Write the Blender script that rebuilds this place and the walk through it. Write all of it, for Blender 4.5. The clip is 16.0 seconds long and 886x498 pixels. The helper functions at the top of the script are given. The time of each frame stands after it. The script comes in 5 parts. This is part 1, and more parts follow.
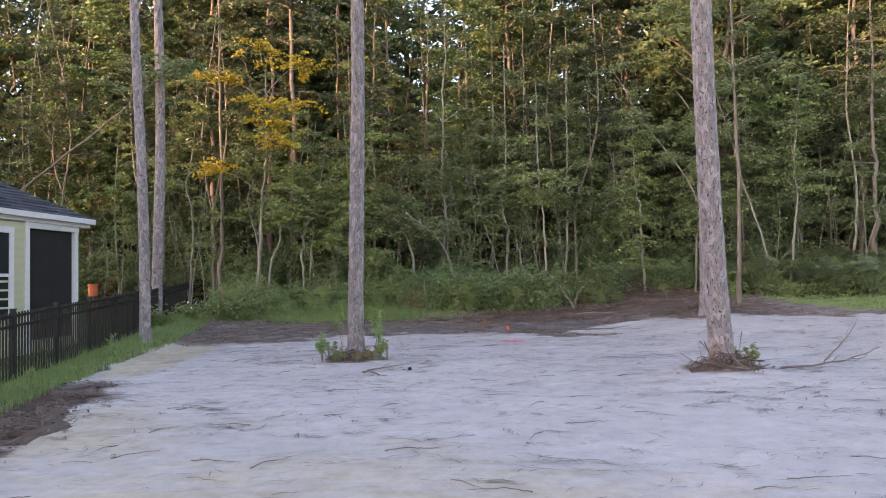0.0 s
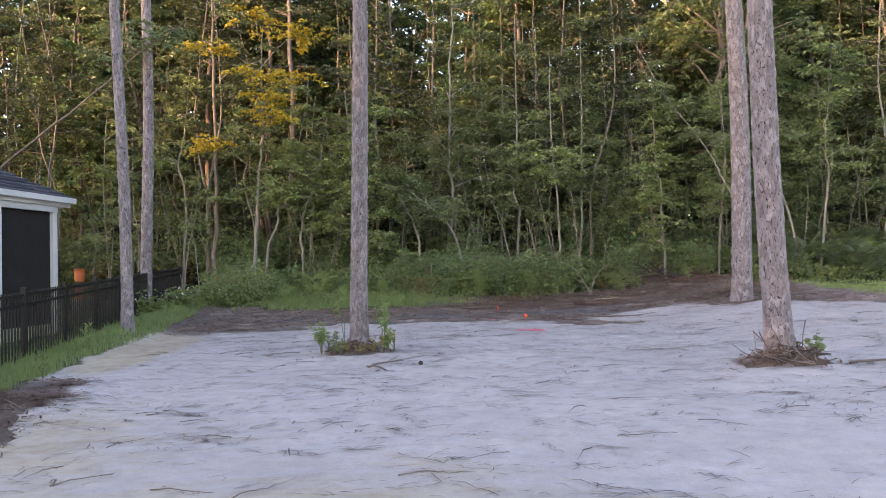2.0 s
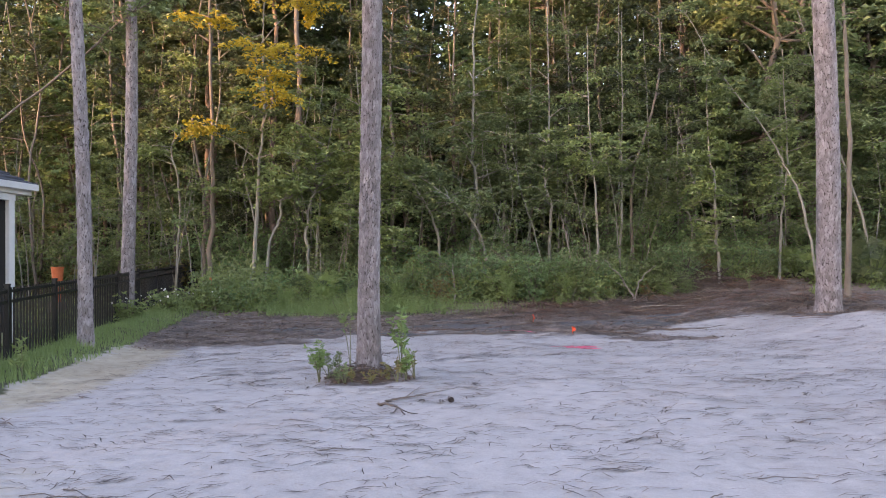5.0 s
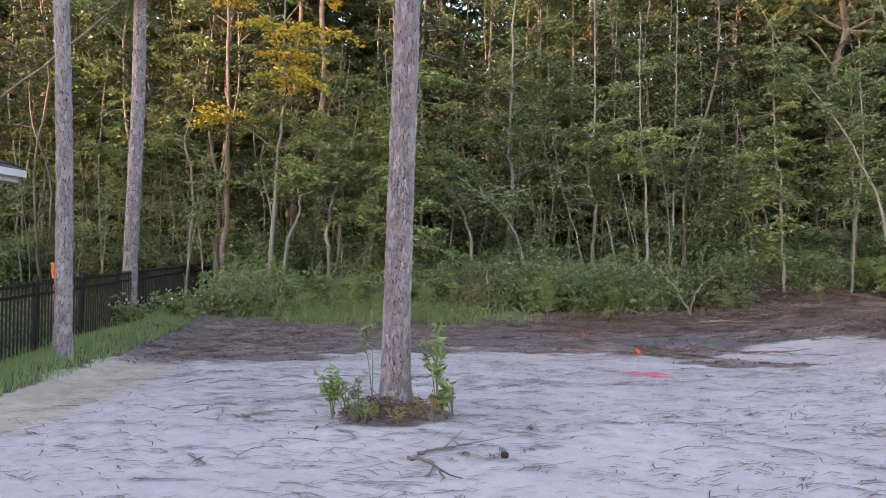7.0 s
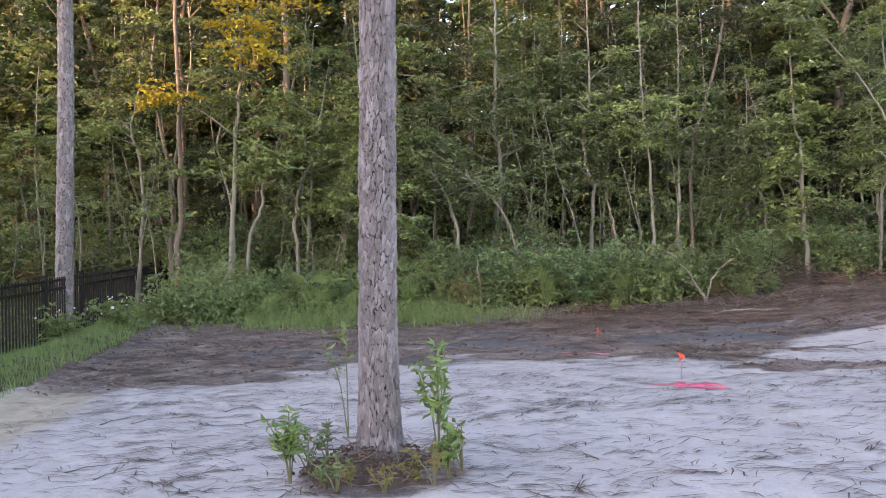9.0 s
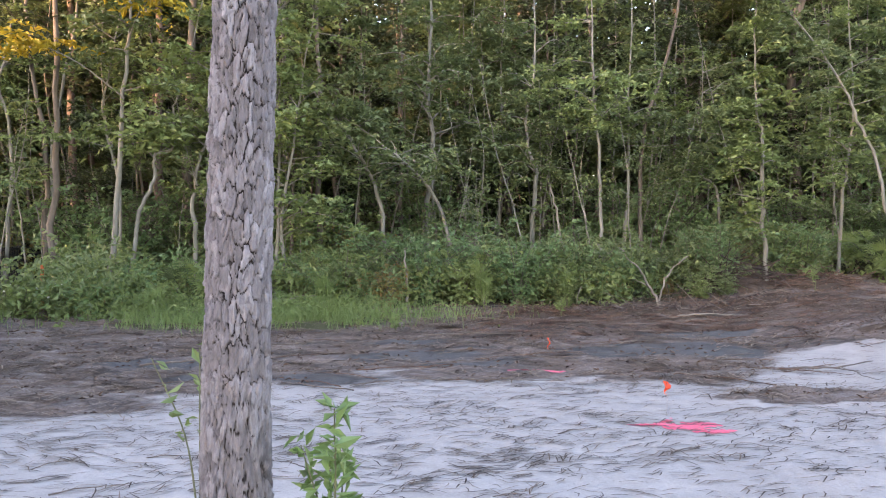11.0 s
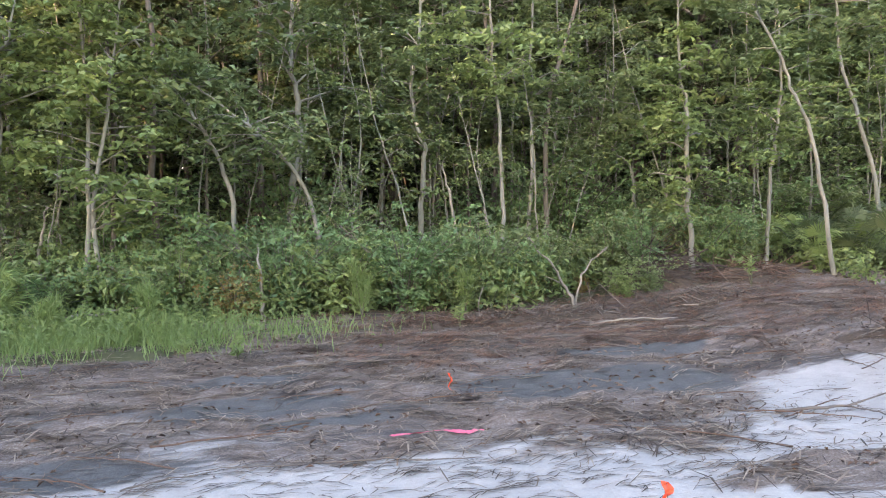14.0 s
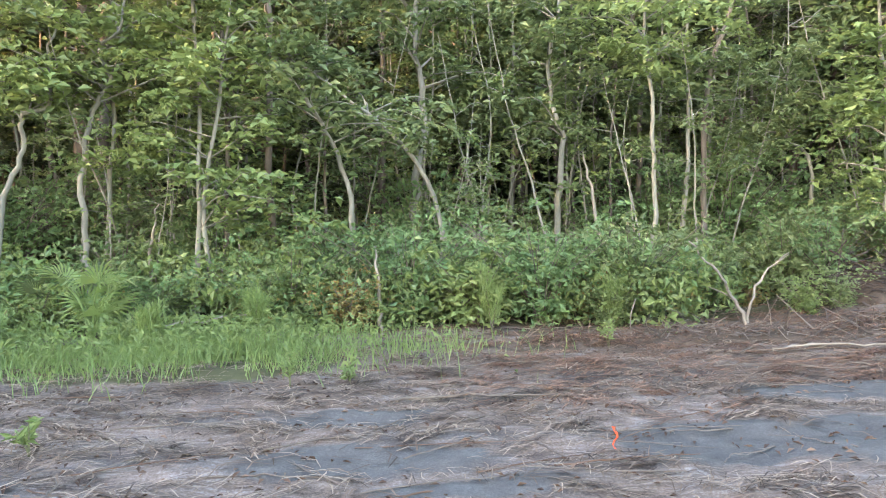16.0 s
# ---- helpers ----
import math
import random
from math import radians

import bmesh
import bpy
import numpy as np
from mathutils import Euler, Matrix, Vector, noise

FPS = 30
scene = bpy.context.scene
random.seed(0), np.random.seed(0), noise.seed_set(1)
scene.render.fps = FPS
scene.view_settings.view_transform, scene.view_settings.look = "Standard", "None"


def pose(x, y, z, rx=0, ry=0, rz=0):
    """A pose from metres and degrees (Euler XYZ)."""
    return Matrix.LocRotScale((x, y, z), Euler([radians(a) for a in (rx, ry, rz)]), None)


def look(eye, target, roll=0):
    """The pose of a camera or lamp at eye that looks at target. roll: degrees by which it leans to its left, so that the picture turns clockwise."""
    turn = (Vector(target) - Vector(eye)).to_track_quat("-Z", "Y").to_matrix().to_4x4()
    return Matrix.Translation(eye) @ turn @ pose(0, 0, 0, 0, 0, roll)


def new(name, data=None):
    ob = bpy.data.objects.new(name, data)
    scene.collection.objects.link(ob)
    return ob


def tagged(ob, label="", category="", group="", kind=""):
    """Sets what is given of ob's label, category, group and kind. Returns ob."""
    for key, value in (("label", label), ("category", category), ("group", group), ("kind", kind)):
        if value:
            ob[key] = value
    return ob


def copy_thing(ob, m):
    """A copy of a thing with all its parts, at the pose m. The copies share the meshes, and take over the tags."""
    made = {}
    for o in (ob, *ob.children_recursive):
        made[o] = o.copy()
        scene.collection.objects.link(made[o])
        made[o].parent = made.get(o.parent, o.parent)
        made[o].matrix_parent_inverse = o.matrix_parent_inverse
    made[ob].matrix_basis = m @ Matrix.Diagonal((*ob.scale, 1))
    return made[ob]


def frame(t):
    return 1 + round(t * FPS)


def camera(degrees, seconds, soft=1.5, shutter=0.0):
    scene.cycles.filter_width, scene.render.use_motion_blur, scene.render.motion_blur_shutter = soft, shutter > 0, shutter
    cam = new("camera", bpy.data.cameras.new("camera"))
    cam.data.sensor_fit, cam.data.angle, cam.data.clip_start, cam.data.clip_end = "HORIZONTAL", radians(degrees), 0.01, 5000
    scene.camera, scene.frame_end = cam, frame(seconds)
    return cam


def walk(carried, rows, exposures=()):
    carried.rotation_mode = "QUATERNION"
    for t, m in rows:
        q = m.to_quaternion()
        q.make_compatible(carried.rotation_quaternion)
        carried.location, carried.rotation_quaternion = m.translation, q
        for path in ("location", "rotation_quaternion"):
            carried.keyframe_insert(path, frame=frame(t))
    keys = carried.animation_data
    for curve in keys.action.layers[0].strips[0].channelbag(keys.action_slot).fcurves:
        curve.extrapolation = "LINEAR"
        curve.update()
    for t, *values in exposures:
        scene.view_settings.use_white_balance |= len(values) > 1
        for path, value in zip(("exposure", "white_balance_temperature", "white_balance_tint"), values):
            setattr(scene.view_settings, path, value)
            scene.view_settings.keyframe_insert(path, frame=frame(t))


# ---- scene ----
cam = camera(60.6, 16.0, soft=1.0)
METRES, EYE, TILT, LEAN, TURN = 13.6, 1.5, 0.0, 0.0, 0.0
ROWS = [
    (0.0, 0.0, 0.0, 0.0, 0.05, 2.38, 1.17),
    (0.5, -0.0043, 0.0227, -0.0004, 0.13, 2.1, 1.12),
    (1.0, -0.0091, 0.0494, 0.0003, -0.15, 1.52, 1.33),
    (1.5, -0.0082, 0.0718, -0.004, 0.01, 1.23, 1.36),
    (2.0, -0.0123, 0.0985, -0.0029, 0.21, 1.28, 1.26),
    (2.5, -0.0185, 0.1268, -0.0007, 0.23, 1.21, 1.43),
    (3.0, -0.0182, 0.1556, 0.0011, 0.59, 1.26, 1.54),
    (3.5, -0.0247, 0.1856, -0.0002, 0.91, 1.25, 1.44),
    (4.0, -0.026, 0.2172, -0.0008, 1.13, 1.26, 1.23),
    (6.5, -0.0442, 0.3779, 0.0017, 1.89, 1.35, -0.46),
    (7.0, -0.0495, 0.4092, 0.0033, 2.96, 1.45, -0.42),
    (7.5, -0.0569, 0.4467, 0.0026, 2.81, 1.33, -0.04),
    (8.0, -0.0591, 0.4823, 0.0028, 2.73, 1.09, 0.31),
    (8.5, -0.066, 0.5174, 0.003, 1.94, 1.0, 1.17),
    (11.0, -0.0644, 0.693, 0.0075, -4.27, -0.22, 0.11),
    (11.5, -0.0594, 0.7292, 0.0067, -7.27, -0.33, 0.59),
    (12.0, -0.0552, 0.7611, 0.0077, -7.11, -0.57, 0.51),
    (12.5, -0.0502, 0.7926, 0.0112, -6.63, -1.06, 1.17),
    (13.0, -0.0391, 0.8236, 0.0116, -6.44, -1.28, 1.1),
    (13.5, -0.0333, 0.857, 0.0111, -9.42, -1.3, 0.78),
    (14.0, -0.0301, 0.8873, 0.0126, -12.84, -1.26, 1.02),
    (14.5, -0.0266, 0.9115, 0.0155, -12.17, -1.52, 1.05),
    (15.0, -0.03, 0.9379, 0.0153, -10.33, -1.56, 0.92),
    (15.5, -0.0279, 0.9626, 0.0169, -4.48, -1.75, 0.92),
    (16.0, -0.0257, 0.988, 0.0186, -3.65, -1.54, 0.62),
]
walk(cam, [(t, pose(0, 0, EYE, TILT, LEAN, TURN) @ pose(METRES * x, METRES * y, METRES * z, 90 + pitch, roll, yaw)) for t, x, y, z, yaw, pitch, roll in ROWS],
     [(0.0, 2.83, 7050, 31), (4.0, 2.88, 7050, 33), (8.5, 3.1, 7050, 32), (11.0, 3.33, 6950, 29), (12.5, 3.42, 6900, 27), (14.5, 3.75, 6900, 22), (16.0, 4.2, 6900, 18)])

# world, sun and exposure
world = bpy.data.worlds.new("evening_sky")
scene.world = world
world.use_nodes = True
SUN_TO = Vector((-0.80, -0.60, 0.0)).normalized()
SUN_UP = 8.0
wt = world.node_tree
sky = wt.nodes.new("ShaderNodeTexSky")
sky.sky_type = "NISHITA"
sky.sun_disc = False
sky.sun_elevation = radians(SUN_UP)
sky.sun_rotation = math.atan2(SUN_TO.x, SUN_TO.y)
wt.links.new(sky.outputs[0], wt.nodes["Background"].inputs[0])
wt.nodes["Background"].inputs[1].default_value = 0.15
sun = new("sun", bpy.data.lights.new("sun", "SUN"))
sun.data.energy, sun.data.angle, sun.data.color = 1.3, radians(0.6), (1.0, 0.66, 0.36)
sun_from = Vector((SUN_TO.x, SUN_TO.y, math.tan(radians(SUN_UP))))
sun.matrix_world = look(sun_from * 60, (0, 0, 0))


# ---------- geometry helpers ----------
RNG = np.random.default_rng(7)


class Geo:
    """Vertices and faces gathered for one mesh."""

    def __init__(self):
        self.v, self.f, self.m, self.n = [], [], [], 0

    def add(self, v, f, m=0):
        v, f = np.asarray(v, float).reshape(-1, 3), np.asarray(f, int)
        self.v.append(v)
        self.f.append(f + self.n)
        self.m.append(np.full(len(f), m))
        self.n += len(v)
        return self

    def mesh(self, name, mats, smooth=False):
        me = bpy.data.meshes.new(name)
        v = np.concatenate(self.v)
        me.vertices.add(len(v))
        me.vertices.foreach_set("co", v.ravel())
        sizes = np.concatenate([np.full(len(f), f.shape[1]) for f in self.f])
        idx = np.concatenate([f.ravel() for f in self.f])
        me.loops.add(len(idx))
        me.loops.foreach_set("vertex_index", idx)
        me.polygons.add(len(sizes))
        me.polygons.foreach_set("loop_start", np.concatenate([[0], np.cumsum(sizes)[:-1]]))
        me.polygons.foreach_set("material_index", np.concatenate(self.m))
        for mt in (mats if isinstance(mats, (list, tuple)) else [mats]):
            me.materials.append(mt)
        me.polygons.foreach_set("use_smooth", np.full(len(sizes), smooth))
        me.update(calc_edges=True)
        me.validate()
        return me


def part(name, geo, mats, parent=None, label="", smooth=False):
    me = geo if isinstance(geo, bpy.types.Mesh) else geo.mesh(name, mats, smooth)
    ob = new(name, me)
    ob.parent = parent
    return tagged(ob, label) if label else ob


def thing(name, m, label, category, group="", kind=""):
    ob = new(name)
    ob.empty_display_size = 0.1
    ob.matrix_world = m
    return tagged(ob, label, category, group, kind)


def solid(name, geo, mats, label, category, group="", kind="", m=None, smooth=False):
    ob = new(name, geo if isinstance(geo, bpy.types.Mesh) else geo.mesh(name, mats, smooth))
    if m is not None:
        ob.matrix_world = m
    return tagged(ob, label, category, group, kind)


def box(g, x0, y0, z0, x1, y1, z1, m=0, bevel=0.0):
    """A box, its upright edges cut back by bevel."""
    b = bevel
    if b:
        ring = [(x0 + b, y0), (x1 - b, y0), (x1, y0 + b), (x1, y1 - b), (x1 - b, y1), (x0 + b, y1), (x0, y1 - b), (x0, y0 + b)]
    else:
        ring = [(x0, y0), (x1, y0), (x1, y1), (x0, y1)]
    k = len(ring)
    v = [(x, y, z0) for x, y in ring] + [(x, y, z1) for x, y in ring]
    g.add(v, [(i, (i + 1) % k, k + (i + 1) % k, k + i) for i in range(k)], m)
    g.add(v, [tuple(range(k - 1, -1, -1)), tuple(range(k, 2 * k))], m)
    return g


def spline(pts, steps):
    """Catmull-Rom through the points."""
    p = np.asarray(pts, float)
    p = np.vstack([2 * p[0] - p[1], p, 2 * p[-1] - p[-2]])
    out = []
    for i in range(1, len(p) - 2):
        for t in np.linspace(0, 1, steps, endpoint=False):
            a, b, c, d = p[i - 1], p[i], p[i + 1], p[i + 2]
            out.append(0.5 * (2 * b + (c - a) * t + (2 * a - 5 * b + 4 * c - d) * t * t + (3 * b - a - 3 * c + d) * t ** 3))
    out.append(p[-2])
    return np.array(out)


def tube(g, path, radii, sides=7, m=0, knots=0.0):
    path, n = np.asarray(path, float), len(path)
    radii = np.broadcast_to(np.asarray(radii, float), (n,))
    tan = np.gradient(path, axis=0)
    tan /= np.linalg.norm(tan, axis=1, keepdims=True) + 1e-9
    ref = np.where(np.abs(tan[:, 2:3]) > 0.8, [[1.0, 0, 0]], [[0, 0, 1.0]])
    u = np.cross(tan, ref)
    u /= np.linalg.norm(u, axis=1, keepdims=True) + 1e-9
    if n > 1:
        for i in range(1, n):
            if np.dot(u[i], u[i - 1]) < 0:
                u[i] = -u[i]
    w = np.cross(tan, u)
    a = np.linspace(0, 2 * np.pi, sides, endpoint=False)
    r = radii[:, None] * (1 + knots * RNG.normal(size=(n, sides)))
    v = path[:, None] + r[..., None] * (np.cos(a)[None, :, None] * u[:, None] + np.sin(a)[None, :, None] * w[:, None])
    i, j = np.meshgrid(np.arange(n - 1), np.arange(sides), indexing="ij")
    q = np.stack([i * sides + j, i * sides + (j + 1) % sides, (i + 1) * sides + (j + 1) % sides, (i + 1) * sides + j], -1).reshape(-1, 4)
    g.add(v, q, m)
    g.add(v.reshape(-1, 3)[-sides:], [tuple(range(sides))], m)
    return g


def lattice(x, y, seed):
    h = np.sin(x * 127.1 + y * 311.7 + seed * 74.7) * 43758.5453
    return h - np.floor(h)


def vnoise(x, y, seed=0):
    """Smooth value noise, 0 to 1."""
    xi, yi = np.floor(x), np.floor(y)
    fx, fy = x - xi, y - yi
    fx, fy = fx * fx * (3 - 2 * fx), fy * fy * (3 - 2 * fy)
    a, b = lattice(xi, yi, seed), lattice(xi + 1, yi, seed)
    c, d = lattice(xi, yi + 1, seed), lattice(xi + 1, yi + 1, seed)
    return (a * (1 - fx) + b * fx) * (1 - fy) + (c * (1 - fx) + d * fx) * fy


def fbm(x, y, seed=0, octaves=4):
    s, amp, tot = 0, 1.0, 0
    for k in range(octaves):
        s, tot = s + amp * vnoise(x * 2 ** k, y * 2 ** k, seed + k), tot + amp
        amp *= 0.5
    return s / tot


def step01(a, b, x):
    t = np.clip((np.asarray(x, float) - a) / (b - a), 0, 1)
    return t * t * (3 - 2 * t)


def leaves(g, c, size, up=0.6, m=0, width=0.55, fold=0.15, dirs=None):
    """Diamond leaves, one folded quad each, at the centres c. up: how far they lie level."""
    c = np.asarray(c, float)
    n = len(c)
    nrm = RNG.normal(size=(n, 3)) * (1 - up) + np.array([0, 0, 1.0]) * up
    nrm /= np.linalg.norm(nrm, axis=1, keepdims=True) + 1e-9
    d = RNG.normal(size=(n, 3)) if dirs is None else np.asarray(dirs, float)
    d = d - nrm * np.sum(d * nrm, axis=1, keepdims=True)
    d /= np.linalg.norm(d, axis=1, keepdims=True) + 1e-9
    s = np.cross(nrm, d)
    L = (size * RNG.uniform(0.65, 1.35, n))[:, None]
    v = np.stack([c - d * L * 0.5, c + s * L * width * 0.5 + nrm * L * fold, c + d * L * 0.5 - nrm * L * 0.1, c - s * L * width * 0.5 + nrm * L * fold], 1)
    g.add(v.reshape(-1, 3), np.arange(4 * n).reshape(-1, 4), m)
    return g


def strands(g, p, ang, length, width, lift, m=0, curl=0.4):
    """Thin bent straws lying at p, two quads each."""
    n = len(p)
    d = np.stack([np.cos(ang), np.sin(ang), np.zeros(n)], 1)
    a2 = ang + RNG.normal(size=n) * curl
    e = np.stack([np.cos(a2), np.sin(a2), np.zeros(n)], 1)
    s = np.stack([-np.sin(ang), np.cos(ang), np.zeros(n)], 1) * width
    L = (length * RNG.uniform(0.5, 1.4, n))[:, None]
    a, b, c = p - d * L * 0.5, p + np.array([0, 0, 1]) * (lift * RNG.uniform(0.2, 1, n))[:, None], p + e * L * 0.5
    v = np.stack([a - s * 0.5, a + s * 0.5, b - s, b + s, c - s * 0.4, c + s * 0.4], 1)
    k = np.arange(n)[:, None] * 6
    g.add(v.reshape(-1, 3), np.concatenate([k + [0, 2, 3, 1], k + [2, 4, 5, 3]], 0), m)
    return g


def blades(g, pts, h, w, lean=0.5):
    n = len(pts)
    an = RNG.uniform(0, 2 * np.pi, n)
    s = np.stack([np.cos(an), np.sin(an), np.zeros(n)], 1) * w
    la = RNG.uniform(0, 2 * np.pi, n)
    H = (h * RNG.uniform(0.5, 1.4, n))[:, None]
    out = np.stack([np.cos(la), np.sin(la), np.zeros(n)], 1) * RNG.uniform(0.1, lean, n)[:, None] * H
    up = np.array([0, 0, 1.0])
    v = np.stack([pts - s, pts + s, pts + out * 0.35 + up * H * 0.6 + s * 0.7, pts + out * 0.35 + up * H * 0.6 - s * 0.7, pts + out + up * H], 1)
    k = np.arange(n)[:, None] * 5
    v = v.reshape(-1, 3)
    g.add(v, k + [0, 1, 2, 3])
    g.f.append((k + [3, 2, 4]) + g.n - len(v))
    g.m.append(np.zeros(n, int))
    return g


def ground_z(x, y):
    """The height of the ground: a gentle rise to the woods, a bank by the fence, a mound beyond the sand."""
    x, y = np.asarray(x, float), np.asarray(y, float)
    z = 0.0205 * np.clip(y, -60, 20.5) + 0.45 * step01(20.0, 26.0, y)
    z = z + 0.30 * step01(3.3, 6.5, x) * step01(10.5, 16.0, y)
    z = z + 0.07 * np.exp(-((x - 3.75) ** 2 + (y - 10.2) ** 2) / 0.8) + 0.06 * np.exp(-((x + 1.41) ** 2 + (y - 12.15) ** 2) / 0.35)
    fx = -4.19 - 0.17 * y
    z = z + 0.16 * np.exp(-((x - fx - 0.85) / 0.45) ** 2) * step01(10.5, 14, y) * (1 - step01(20, 24, y))
    z = z - 0.10 * step01(fx + 0.5, fx - 0.3, x)
    return z


def sand_edge(x):
    """The y at which the pale sand ends and the raked debris begins."""
    return 15.3 + 1.35 * step01(-4.0, -0.8, x) - 0.1 * x * (x > 2) + 1.1 * np.exp(-((x - 4.7) / 1.1) ** 2) + 0.9 * (fbm(x * 0.9, x * 0 + 3.1, 5) - 0.5)


def litter_at(x, y):
    l = step01(-0.9, 0.9, y - sand_edge(x) - 0.9 * (fbm(x * 2.2, y * 2.2, 6) - 0.5)) * (1 - 0.95 * np.exp(-(((x - 4.15) / 1.1) ** 2 + ((y - 17.15) / 0.95) ** 2)))
    l = l * (1 - 0.36 * step01(0.54, 0.70, fbm(x * 1.1, y * 3.4, 12)) * step01(20.0, 18.6, y) * step01(-4, -2.5, x) * step01(5, 3.5, x))
    l = np.maximum(l, 0.95 * step01(1.2, 0.7, np.hypot((x - 2.85) / 0.9, (y - 15.6) / 0.32) + 1.1 * (fbm(x * 2.2, y * 3.5, 14) - 0.5)))
    l = np.maximum(l, step01(0.9, 0.2, np.hypot(x - 3.75, y - 10.25)))
    l = np.maximum(l, step01(0.75, 0.25, np.hypot((x + 1.4), (y - 12.1))))
    edge = -2.75 - 0.165 * y + 0.5 * (fbm(y * 0.7, y * 0 + 1.3, 8) - 0.5)
    l = np.maximum(l, 0.85 * step01(0.3, -0.1, x - edge) * step01(12, 9, y))
    return l


def grey_at(x, y):
    """Bare patches of smooth dark grey soil in the debris."""
    g = 0
    for x0, y0, rx, ry in ((1.7, 18.2, 0.75, 0.55), (2.75, 18.05, 0.85, 0.6), (-2.0, 16.7, 1.1, 0.3), (-0.6, 18.0, 0.9, 0.3), (3.2, 19.4, 0.9, 0.35), (-3.3, 17.6, 0.9, 0.3), (-0.7, 18.9, 0.8, 0.2), (-1.2, 21.0, 0.35, 0.15), (0.1, 17.5, 0.7, 0.16)):
        g = np.maximum(g, step01(1.25, 0.6, np.hypot((x - x0) / rx, (y - y0) / ry) + 0.9 * (fbm(x * 2.5, y * 3.5, 15) - 0.5)))
    return g * 0.9


# ---------- materials ----------
def material(name):
    m = bpy.data.materials.new(name)
    m.use_nodes = True
    t = m.node_tree
    return m, t, t.nodes["Principled BSDF"]


def nd(t, kind, **sockets):
    n = t.nodes.new(kind)
    for k, v in sockets.items():
        n.inputs[k.replace("_", " ")].default_value = v
    return n


def ramp(t, src, stops):
    n = t.nodes.new("ShaderNodeValToRGB")
    el = n.color_ramp.elements
    while len(el) < len(stops):
        el.new(0.5)
    for e, (p, c) in zip(el, stops):
        e.position, e.color = p, (*c, 1)
    t.links.new(src, n.inputs[0])
    return n.outputs[0]


def mixc(t, fac, a, b, mode="MIX"):
    n = t.nodes.new("ShaderNodeMix")
    n.data_type, n.blend_type = "RGBA", mode
    for sock, val in ((n.inputs[0], fac), (n.inputs[6], a), (n.inputs[7], b)):
        if isinstance(val, bpy.types.NodeSocket):
            t.links.new(val, sock)
        else:
            sock.default_value = val if isinstance(val, float) else (*val, 1)
    return n.outputs[2]


def mth(t, op, a, b=0.0):
    n = t.nodes.new("ShaderNodeMath")
    n.operation = op
    for sock, val in zip(n.inputs, (a, b)):
        if isinstance(val, bpy.types.NodeSocket):
            t.links.new(val, sock)
        else:
            sock.default_value = val
    return n.outputs[0]


def coords(t, scale=(1, 1, 1)):
    c = t.nodes.new("ShaderNodeTexCoord")
    mp = t.nodes.new("ShaderNodeMapping")
    mp.inputs["Scale"].default_value = scale
    t.links.new(c.outputs["Object"], mp.inputs["Vector"])
    return mp.outputs[0]


def noise_of(t, vec, scale, detail=5.0, rough=0.6):
    n = nd(t, "ShaderNodeTexNoise", Scale=scale, Detail=detail, Roughness=rough)
    t.links.new(vec, n.inputs["Vector"])
    return n.outputs["Fac"]


def bump(t, bsdf, src, dist, strength=0.6):
    b = nd(t, "ShaderNodeBump", Strength=strength, Distance=dist)
    t.links.new(src, b.inputs["Height"])
    t.links.new(b.outputs[0], bsdf.inputs["Normal"])


def surface(name, dark, mid, light, scale=8.0, rough=0.8, relief=0.004, stretch=(1, 1, 1), metal=0.0, spread=0.25, island=False):
    """A plain weathered surface: two scales of noise between three tones, with fine relief."""
    m, t, b = material(name)
    v = coords(t, stretch)
    f = mth(t, "ADD", mth(t, "MULTIPLY", noise_of(t, v, scale), 0.65), mth(t, "MULTIPLY", noise_of(t, v, scale * 7), 0.35))
    if island:
        gi = t.nodes.new("ShaderNodeNewGeometry")
        f = mth(t, "ADD", mth(t, "MULTIPLY", f, 0.5), mth(t, "MULTIPLY", gi.outputs["Random Per Island"], 0.5))
    col = ramp(t, f, [(0.5 - spread, dark), (0.5, mid), (0.5 + spread, light)])
    t.links.new(col, b.inputs["Base Color"])
    b.inputs["Roughness"].default_value, b.inputs["Metallic"].default_value = rough, metal
    if relief:
        bump(t, b, noise_of(t, v, scale * 5, 6), relief)
    return m


def leaf_material(name, tones, rough=0.5, through_light=0.28):
    """Leaves: each its own tone, each plant a little different, and some light passing through."""
    m, t, b = material(name)
    gi, oi = t.nodes.new("ShaderNodeNewGeometry"), t.nodes.new("ShaderNodeObjectInfo")
    big, clump = noise_of(t, coords(t), 0.8, 2), noise_of(t, coords(t), 3.2, 2)
    f = mth(t, "ADD", mth(t, "MULTIPLY", gi.outputs["Random Per Island"], 0.36), mth(t, "ADD", mth(t, "MULTIPLY", oi.outputs["Random"], 0.22), mth(t, "MULTIPLY", mth(t, "ADD", big, clump), 0.27)))
    k = len(tones)
    col = ramp(t, f, [(0.08 + 0.84 * i / (k - 1), c) for i, c in enumerate(tones)])
    t.links.new(col, b.inputs["Base Color"])
    b.inputs["Roughness"].default_value = rough
    tr = t.nodes.new("ShaderNodeBsdfTranslucent")
    t.links.new(mixc(t, 0.5, col, (0.22, 0.26, 0.08), "MIX"), tr.inputs["Color"])
    mx = t.nodes.new("ShaderNodeMixShader")
    mx.inputs[0].default_value = through_light
    t.links.new(b.outputs[0], mx.inputs[1])
    t.links.new(tr.outputs[0], mx.inputs[2])
    t.links.new(mx.outputs[0], t.nodes["Material Output"].inputs["Surface"])
    return m


